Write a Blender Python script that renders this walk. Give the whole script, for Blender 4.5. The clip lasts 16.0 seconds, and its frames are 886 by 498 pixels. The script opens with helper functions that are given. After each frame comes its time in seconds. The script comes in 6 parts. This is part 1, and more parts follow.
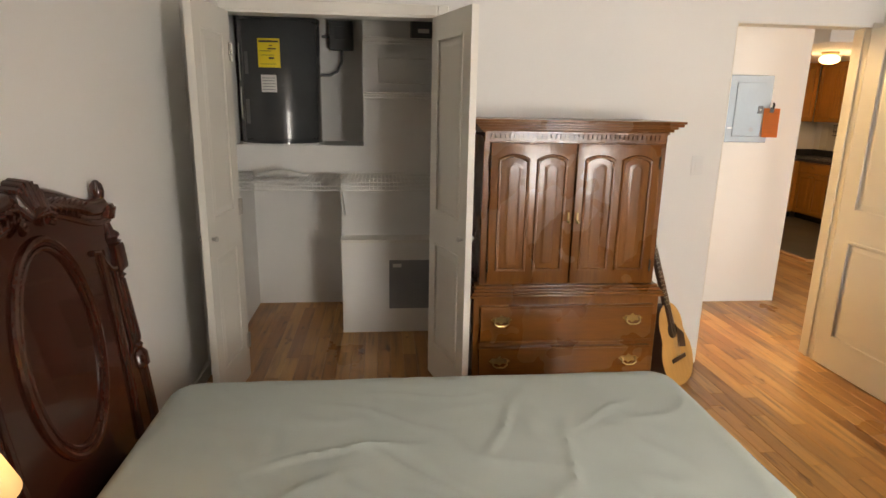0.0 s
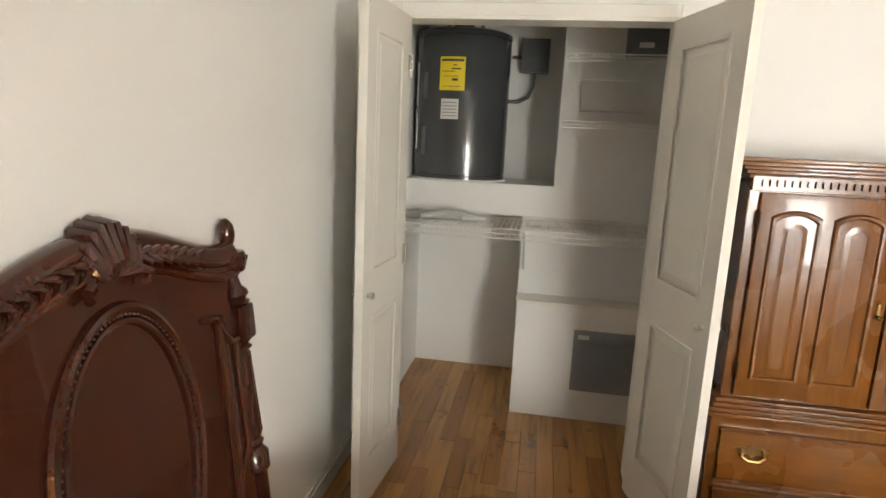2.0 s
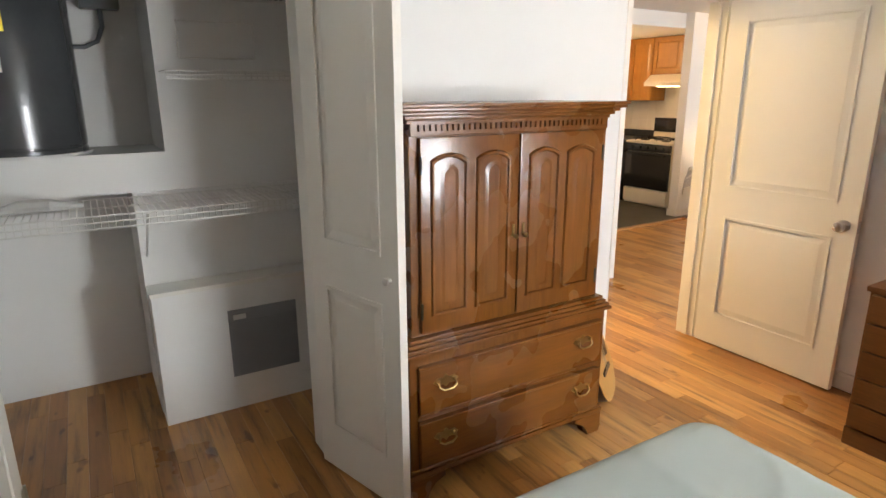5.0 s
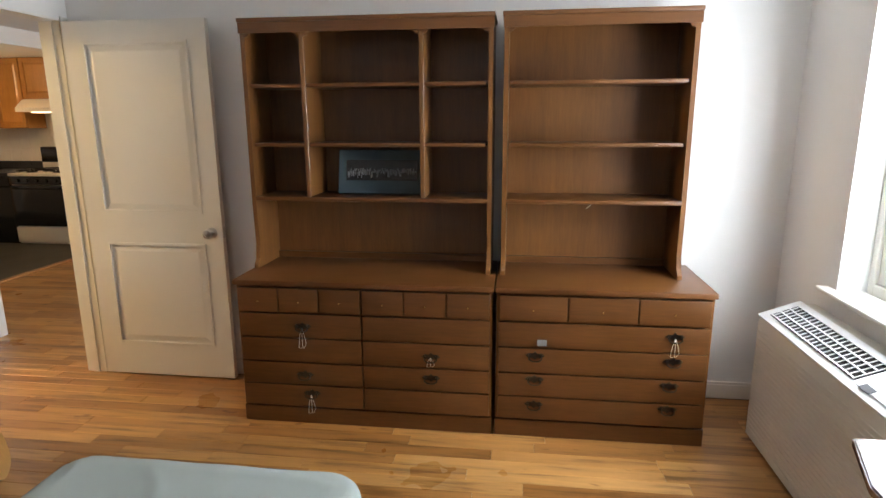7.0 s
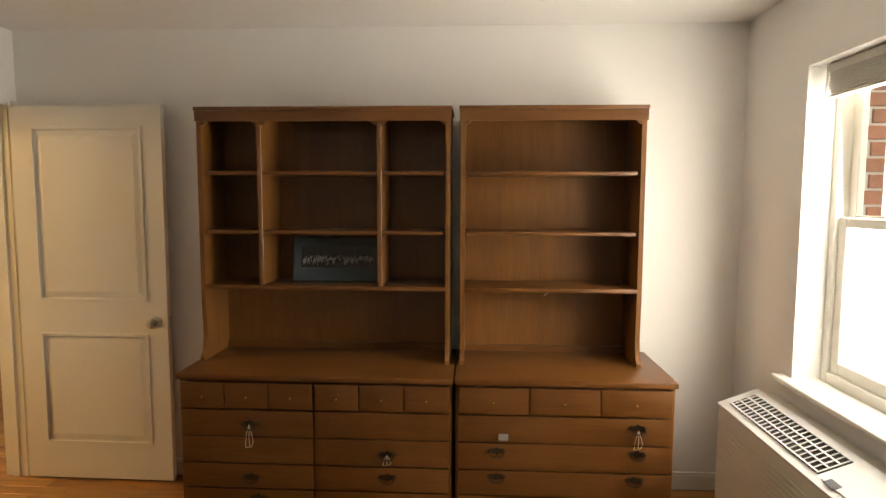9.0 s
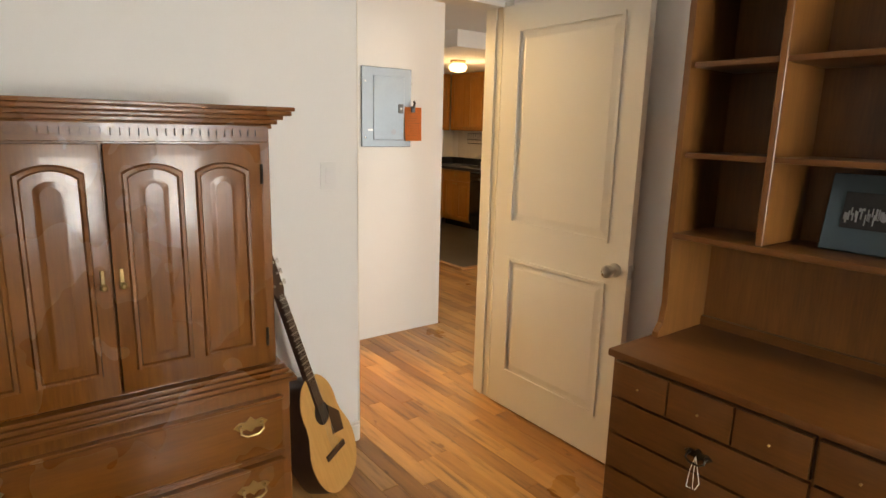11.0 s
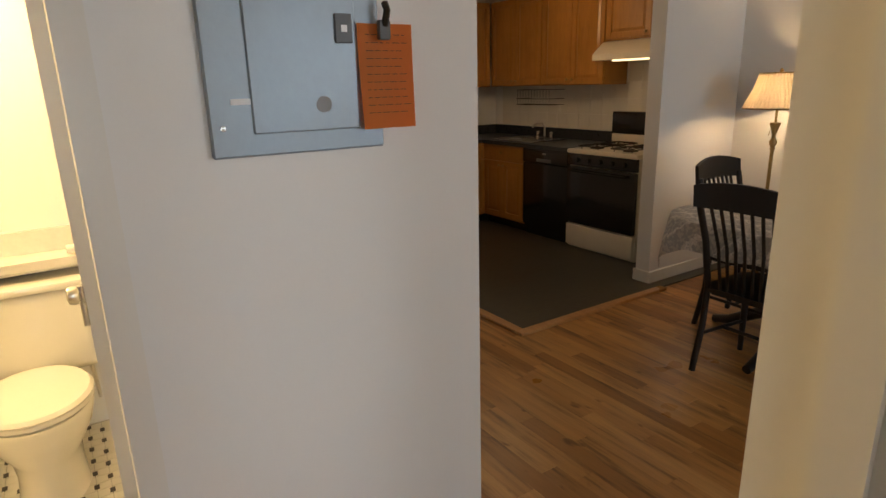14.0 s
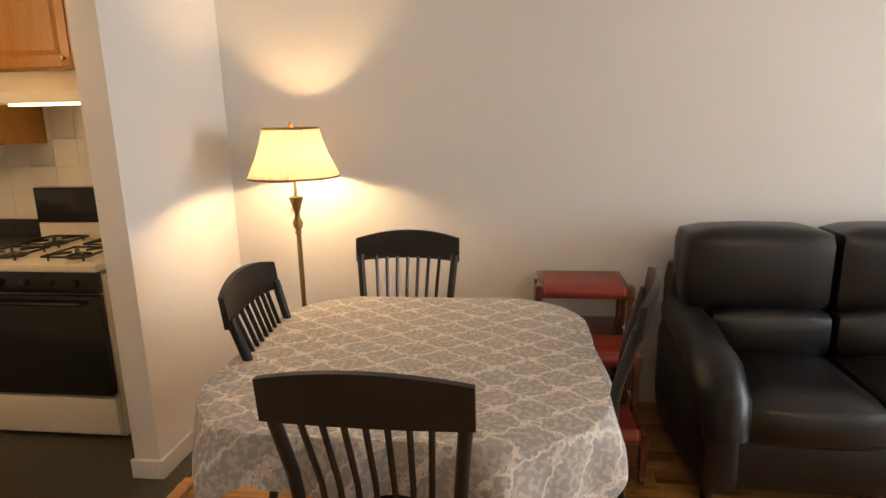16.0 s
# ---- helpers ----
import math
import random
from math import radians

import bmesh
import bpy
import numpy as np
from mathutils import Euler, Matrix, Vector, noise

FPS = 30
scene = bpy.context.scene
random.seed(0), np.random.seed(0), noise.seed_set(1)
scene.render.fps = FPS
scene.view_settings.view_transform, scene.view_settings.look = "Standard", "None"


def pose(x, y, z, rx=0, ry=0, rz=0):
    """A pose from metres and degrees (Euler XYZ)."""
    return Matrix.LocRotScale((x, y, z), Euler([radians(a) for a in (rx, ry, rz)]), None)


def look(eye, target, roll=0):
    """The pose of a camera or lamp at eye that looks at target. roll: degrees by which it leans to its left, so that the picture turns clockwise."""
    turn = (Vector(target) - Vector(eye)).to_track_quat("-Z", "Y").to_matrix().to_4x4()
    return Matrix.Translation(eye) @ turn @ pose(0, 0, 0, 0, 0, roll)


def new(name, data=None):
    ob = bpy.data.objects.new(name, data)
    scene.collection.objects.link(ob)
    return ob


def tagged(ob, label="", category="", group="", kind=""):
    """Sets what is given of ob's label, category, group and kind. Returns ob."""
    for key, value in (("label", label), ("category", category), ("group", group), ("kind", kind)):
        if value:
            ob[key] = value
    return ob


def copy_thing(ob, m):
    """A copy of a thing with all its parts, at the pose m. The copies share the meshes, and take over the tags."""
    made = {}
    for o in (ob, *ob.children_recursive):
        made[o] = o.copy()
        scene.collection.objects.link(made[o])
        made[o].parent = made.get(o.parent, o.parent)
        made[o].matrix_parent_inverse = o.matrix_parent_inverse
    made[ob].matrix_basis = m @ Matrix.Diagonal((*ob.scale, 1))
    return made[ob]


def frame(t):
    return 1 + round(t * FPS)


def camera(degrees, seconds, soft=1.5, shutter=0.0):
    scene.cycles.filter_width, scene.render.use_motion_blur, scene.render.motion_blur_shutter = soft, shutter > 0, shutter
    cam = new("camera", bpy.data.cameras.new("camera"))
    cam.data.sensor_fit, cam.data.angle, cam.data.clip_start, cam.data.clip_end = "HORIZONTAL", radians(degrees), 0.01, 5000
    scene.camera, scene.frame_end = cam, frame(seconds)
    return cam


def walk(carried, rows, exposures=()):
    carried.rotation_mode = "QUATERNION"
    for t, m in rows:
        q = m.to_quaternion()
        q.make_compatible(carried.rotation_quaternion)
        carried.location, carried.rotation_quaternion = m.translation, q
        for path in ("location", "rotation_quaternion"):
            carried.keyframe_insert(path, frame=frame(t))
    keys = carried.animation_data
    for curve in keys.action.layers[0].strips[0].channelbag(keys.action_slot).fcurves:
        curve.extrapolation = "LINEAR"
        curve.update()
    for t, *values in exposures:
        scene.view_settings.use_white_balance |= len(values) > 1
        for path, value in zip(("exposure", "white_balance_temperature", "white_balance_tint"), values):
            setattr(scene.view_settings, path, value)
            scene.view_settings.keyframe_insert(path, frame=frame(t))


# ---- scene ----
cam = camera(74.1, 16.0)
PATH = [
    (0, (1.196, 0.816, 1.586), (1.398, 2.747, 1.109), 1.1),
    (0.5, (1.162, 1.066, 1.556), (1.141, 3.014, 1.104), 1.7),
    (1, (1.105, 1.319, 1.555), (0.889, 3.262, 1.137), 1.9),
    (1.5, (1.046, 1.54, 1.558), (0.744, 3.473, 1.146), 2.2),
    (2, (1.003, 1.578, 1.542), (0.685, 3.517, 1.169), 2.7),
    (2.5, (0.96, 1.617, 1.568), (0.752, 3.57, 1.195), 2.5),
    (3, (0.846, 1.771, 1.605), (0.962, 3.738, 1.26), 1.7),
    (3.2, (0.805, 1.841, 1.571), (1.04, 3.804, 1.267), 1.3),
    (5.5, (0.747, 1.915, 1.56), (1.94, 3.414, 0.985), -0.5),
    (6, (0.92, 1.597, 1.561), (2.379, 2.85, 1.012), -1.1),
    (6.5, (0.872, 1.592, 1.534), (2.658, 2.353, 1.052), 0.0),
    (7, (0.886, 1.632, 1.529), (2.823, 1.878, 1.096), -0.3),
    (7.5, (0.919, 1.62, 1.548), (2.875, 1.512, 1.146), 0.2),
    (8, (0.907, 1.51, 1.554), (2.874, 1.329, 1.242), 0.2),
    (8.5, (0.929, 1.529, 1.547), (2.914, 1.39, 1.353), 0.4),
    (9, (0.938, 1.64, 1.572), (2.928, 1.745, 1.401), 0.2),
    (9.5, (1.027, 1.646, 1.608), (2.894, 2.326, 1.378), -0.3),
    (10, (1.241, 1.702, 1.582), (2.88, 2.813, 1.3), 0.1),
    (10.2, (1.342, 1.727, 1.558), (2.887, 2.962, 1.261), 0.4),
    (12.3, (2.937, 2.504, 1.39), (3.754, 4.256, 0.88), 0.3),
    (12.5, (3.027, 2.673, 1.384), (3.825, 4.431, 0.861), -0.0),
    (13, (3.214, 3.134, 1.435), (4.023, 4.875, 0.875), -0.8),
    (13.5, (3.372, 3.647, 1.471), (4.288, 5.337, 0.916), -1.4),
    (14, (3.597, 4.065, 1.474), (4.646, 5.681, 0.935), -1.5),
    (14.5, (3.88, 4.495, 1.484), (5.28, 5.837, 0.993), -1.6),
    (15, (4.234, 4.821, 1.507), (5.904, 5.816, 1.038), -2.0),
    (15.5, (4.654, 5.022, 1.512), (6.448, 5.78, 1.057), -0.5),
    (16, (5.001, 5.172, 1.534), (6.936, 5.419, 1.094), -1.3),
]
walk(cam, [(t, look(eye, target, roll)) for t, eye, target, roll in PATH], exposures=[
    (0.0, -0.4, 8000, 16), (0.5, -0.1, 7500, 14), (1.5, 0.3, 7700, 12), (3.0, 0.3, 7700, 12), (5.5, 0.1, 6500, 12), (6.5, -0.35, 6300, 11), (7.5, -0.8, 6600, 12),
    (9.0, -1.0, 8900, 15), (9.5, -0.85, 9300, 15), (10.2, -0.4, 7700, 12), (12.5, -1.2, 7900, 15), (13.5, -1.65, 6700, 12), (14.0, -1.55, 6600, 11), (14.5, -1.1, 6600, 11), (15.2, -0.4, 7000, 12), (16.0, -0.42, 7000, 14)])

# ---- world and light ----
world = bpy.data.worlds.new("world")
scene.world = world
world.use_nodes = True
wn = world.node_tree
sky = wn.nodes.new("ShaderNodeTexSky")
sky.sky_type, sky.sun_disc, sky.sun_elevation, sky.sun_rotation = "NISHITA", False, radians(48), radians(200)
wn.nodes["Background"].inputs["Strength"].default_value = 0.12
wn.links.new(sky.outputs["Color"], wn.nodes["Background"].inputs["Color"])


def lamp(name, kind, m, watts, color, size=0.1, size_y=None):
    data = bpy.data.lights.new(name, kind)
    data.energy, data.color = watts, color
    if kind == "AREA":
        data.shape, data.size, data.size_y = "RECTANGLE", size, size_y or size
    elif kind == "POINT":
        data.shadow_soft_size = size
    elif kind == "SUN":
        data.angle = radians(size)
    ob = new(name, data)
    ob.matrix_world = m
    return ob


WARM = (1.0, 0.66, 0.34)
DAY = (0.88, 0.94, 1.0)
lamp("sun", "SUN", look((0, 0, 10), (0.9, -2.6, 6.5)), 2.0, (1.0, 0.95, 0.88), 0.5)
lamp("window_daylight", "AREA", look((3.02, 0.10, 1.5), (3.02, 1.2, 1.42)), 95, DAY, 0.95, 1.25)
lamp("living_window_daylight", "AREA", look((6.4, 0.12, 1.5), (6.4, 1.2, 1.42)), 105, (0.74, 0.87, 1.0), 1.9, 1.25)
lamp("floor_lamp_bulb", "POINT", pose(7.76, 6.247, 1.34), 27, WARM, 0.035)
lamp("kitchen_bulb", "POINT", pose(6.75, 7.88, 2.03), 26, WARM, 0.16)
lamp("bathroom_bulb", "POINT", pose(2.95, 6.45, 2.1), 300, (1.0, 0.70, 0.33), 0.08)
# added warm fill high in the living room; no fixture belongs to it
lamp("living_ceiling_bulb", "POINT", pose(5.6, 3.6, 2.25), 27, WARM, 0.28)
lamp("bedside_bulb", "POINT", pose(0.39, 1.87, 0.90), 3.5, WARM, 0.04)


# ---- materials ----
def ramp(nt, fac, stops):
    r = nt.nodes.new("ShaderNodeValToRGB")
    el = r.color_ramp.elements
    while len(el) < len(stops):
        el.new(0.5)
    for e, (p, c) in zip(el, stops):
        e.position, e.color = p, (*c, 1)
    nt.links.new(fac, r.inputs[0])
    return r.outputs[0]


def mix(nt, fac, a, b, mode="MIX"):
    m = nt.nodes.new("ShaderNodeMix")
    m.data_type, m.blend_type = "RGBA", mode
    for sock, v in ((m.inputs[0], fac), (m.inputs[6], a), (m.inputs[7], b)):
        if isinstance(v, (int, float)):
            sock.default_value = v
        elif isinstance(v, tuple):
            sock.default_value = (*v, 1)
        else:
            nt.links.new(v, sock)
    return m.outputs[2]


def coords(nt, scale=(1, 1, 1), turn=(0, 0, 0), world_space=False):
    tc = nt.nodes.new("ShaderNodeTexCoord")
    mp = nt.nodes.new("ShaderNodeMapping")
    mp.inputs["Scale"].default_value = scale
    mp.inputs["Rotation"].default_value = turn
    if world_space:
        geo = nt.nodes.new("ShaderNodeNewGeometry")
        nt.links.new(geo.outputs["Position"], mp.inputs[0])
    else:
        nt.links.new(tc.outputs["Object"], mp.inputs[0])
    return mp.outputs[0]


def tex_noise(nt, vec, scale, detail=4, rough=0.55):
    n = nt.nodes.new("ShaderNodeTexNoise")
    n.inputs["Scale"].default_value, n.inputs["Detail"].default_value, n.inputs["Roughness"].default_value = scale, detail, rough
    nt.links.new(vec, n.inputs["Vector"])
    return n.outputs["Fac"]


def surface(name, rough=0.5, metal=0.0, spec=0.5, coat=0.0):
    m = bpy.data.materials.new(name)
    m.use_nodes = True
    b = m.node_tree.nodes["Principled BSDF"]
    b.inputs["Roughness"].default_value, b.inputs["Metallic"].default_value = rough, metal
    b.inputs["Specular IOR Level"].default_value, b.inputs["Coat Weight"].default_value = spec, coat
    return m, m.node_tree, b


def bump(nt, b, height, strength, dist=0.002):
    n = nt.nodes.new("ShaderNodeBump")
    n.inputs["Strength"].default_value, n.inputs["Distance"].default_value = strength, dist
    nt.links.new(height, n.inputs["Height"])
    nt.links.new(n.outputs[0], b.inputs["Normal"])


def shade(c, k):
    return tuple(max(0.0, min(1.0, v * k)) for v in c)


def paint(name, c, rough=0.5, metal=0.0, var=0.06, scale=3.0, fine=60.0, relief=0.15, spec=0.5, coat=0.0):
    """Paint, metal, plastic or cloth: broad cloudiness, fine grain, uneven gloss."""
    m, nt, b = surface(name, rough, metal, spec, coat)
    v = coords(nt, world_space=True)
    big, small = tex_noise(nt, v, scale), tex_noise(nt, v, fine, 3)
    col = ramp(nt, big, [(0.3, shade(c, 1 - var)), (0.7, shade(c, 1 + var))])
    col = mix(nt, 0.25, col, ramp(nt, small, [(0.3, shade(c, 1 - var)), (0.7, shade(c, 1 + var))]))
    nt.links.new(col, b.inputs["Base Color"])
    r = ramp(nt, big, [(0.3, (rough * 0.88,) * 3), (0.7, (min(1, rough * 1.12),) * 3)])
    nt.links.new(r, b.inputs["Roughness"])
    if relief:
        bump(nt, b, small, relief)
    return m


def wood(name, dark, light, rough=0.35, axis=2, scale=1.0, coat=0.2, blotch=0.35):
    """Wood with its grain along one axis, with pores and broad blotches."""
    m, nt, b = surface(name, rough, 0, 0.5, coat)
    s = [14 * scale] * 3
    s[axis] = 1.1 * scale
    v = coords(nt, tuple(s))
    info = nt.nodes.new("ShaderNodeObjectInfo")
    off = nt.nodes.new("ShaderNodeVectorMath")
    off.operation = "ADD"
    nt.links.new(v, off.inputs[0])
    sc = nt.nodes.new("ShaderNodeMath")
    sc.operation, sc.inputs[1].default_value = "MULTIPLY", 40
    nt.links.new(info.outputs["Random"], sc.inputs[0])
    nt.links.new(sc.outputs[0], off.inputs[1])
    v = off.outputs[0]
    g = tex_noise(nt, v, 1.6, 6, 0.6)
    f = tex_noise(nt, v, 9.0, 3)
    bl = tex_noise(nt, coords(nt, (2.2, 2.2, 2.2)), 1.0, 3)
    col = ramp(nt, g, [(0.28, dark), (0.72, light)])
    col = mix(nt, 0.3, col, ramp(nt, f, [(0.35, shade(dark, 0.7)), (0.65, light)]))
    col = mix(nt, blotch, col, ramp(nt, bl, [(0.3, shade(dark, 0.75)), (0.7, shade(light, 1.1))]))
    nt.links.new(col, b.inputs["Base Color"])
    nt.links.new(ramp(nt, bl, [(0.2, (rough * 0.8,) * 3), (0.8, (rough * 1.25,) * 3)]), b.inputs["Roughness"])
    bump(nt, b, f, 0.12, 0.001)
    return m


def plank_floor(name, tones, rough):
    m, nt, b = surface(name, rough, 0, 0.5, 0.15)
    b.inputs["Coat Roughness"].default_value = 0.28
    info = nt.nodes.new("ShaderNodeObjectInfo")
    geo = nt.nodes.new("ShaderNodeNewGeometry")
    add = nt.nodes.new("ShaderNodeMath")
    add.operation = "ADD"
    nt.links.new(info.outputs["Random"], add.inputs[0])
    nt.links.new(geo.outputs["Random Per Island"], add.inputs[1])
    fr = nt.nodes.new("ShaderNodeMath")
    fr.operation = "FRACT"
    nt.links.new(add.outputs[0], fr.inputs[0])
    v = coords(nt, (16, 1.2, 16), world_space=True)
    off = nt.nodes.new("ShaderNodeVectorMath")
    off.operation = "ADD"
    mul = nt.nodes.new("ShaderNodeMath")
    mul.operation, mul.inputs[1].default_value = "MULTIPLY", 50
    nt.links.new(fr.outputs[0], mul.inputs[0])
    nt.links.new(v, off.inputs[0])
    nt.links.new(mul.outputs[0], off.inputs[1])
    g = tex_noise(nt, off.outputs[0], 1.5, 6, 0.62)
    f = tex_noise(nt, off.outputs[0], 8, 3)
    base = ramp(nt, fr.outputs[0], [(0.0, tones[0]), (0.45, tones[1]), (1.0, tones[2])])
    grain = ramp(nt, g, [(0.33, (0.30, 0.24, 0.18)), (0.47, (0.9, 0.88, 0.85)), (0.72, (1.25, 1.22, 1.15))])
    col = mix(nt, 0.8, base, grain, "MULTIPLY")
    knots = tex_noise(nt, coords(nt, (5, 2.2, 5), world_space=True), 2.4, 2)
    col = mix(nt, 1.0, col, ramp(nt, knots, [(0.27, (0.45, 0.36, 0.28)), (0.34, (1, 1, 1))]), "MULTIPLY")
    nt.links.new(col, b.inputs["Base Color"])
    wear = tex_noise(nt, coords(nt, world_space=True), 1.7, 4)
    nt.links.new(ramp(nt, wear, [(0.3, (rough * 0.75,) * 3), (0.7, (rough * 1.4,) * 3)]), b.inputs["Roughness"])
    bump(nt, b, f, 0.1, 0.001)
    return m


def glow(name, c, strength):
    m, nt, b = surface(name, 0.5)
    b.inputs["Base Color"].default_value = (*c, 1)
    b.inputs["Emission Color"].default_value = (*c, 1)
    b.inputs["Emission Strength"].default_value = strength
    return m


def glass(name):
    m, nt, b = surface(name, 0.02)
    b.inputs["Base Color"].default_value = (0.97, 0.99, 0.98, 1)
    b.inputs["Transmission Weight"].default_value = 1.0
    b.inputs["IOR"].default_value = 1.03
    return m


def damask(name):
    """Grey cloth with a pale ogee lattice and leafy medallions woven in."""
    m, nt, b = surface(name, 0.75, 0, 0.3)
    v = coords(nt, (1, 1, 1))
    sep = nt.nodes.new("ShaderNodeSeparateXYZ")
    nt.links.new(v, sep.inputs[0])

    def mth(op, a, c=0.0):
        n = nt.nodes.new("ShaderNodeMath")
        n.operation = op
        for s_, v_ in zip(n.inputs, (a, c)):
            if isinstance(v_, (int, float)):
                s_.default_value = v_
            else:
                nt.links.new(v_, s_)
        return n.outputs[0]
    wob = tex_noise(nt, v, 38, 2)
    u, w = mth("MULTIPLY", sep.outputs[0], 2 * math.pi / 0.135), mth("MULTIPLY", mth("ADD", sep.outputs[1], sep.outputs[2]), 2 * math.pi / 0.19)
    a = mth("ADD", mth("COSINE", u), mth("COSINE", w))
    lattice = mth("ABSOLUTE", mth("ADD", a, mth("MULTIPLY", mth("SUBTRACT", wob, 0.5), 2.4)))
    leaf = mth("ADD", lattice, mth("MULTIPLY", tex_noise(nt, v, 55, 2), 0.9))
    col = ramp(nt, lattice, [(0.16, (0.76, 0.73, 0.68)), (0.30, (0.40, 0.39, 0.38))])
    flecks = ramp(nt, tex_noise(nt, v, 62, 2, 0.4), [(0.5, (0, 0, 0)), (0.56, (1, 1, 1))])
    col = mix(nt, mth("MULTIPLY", flecks, 0.7), col, (0.62, 0.58, 0.52))
    nt.links.new(col, b.inputs["Base Color"])
    bump(nt, b, tex_noise(nt, v, 400, 2), 0.2, 0.0006)
    return m


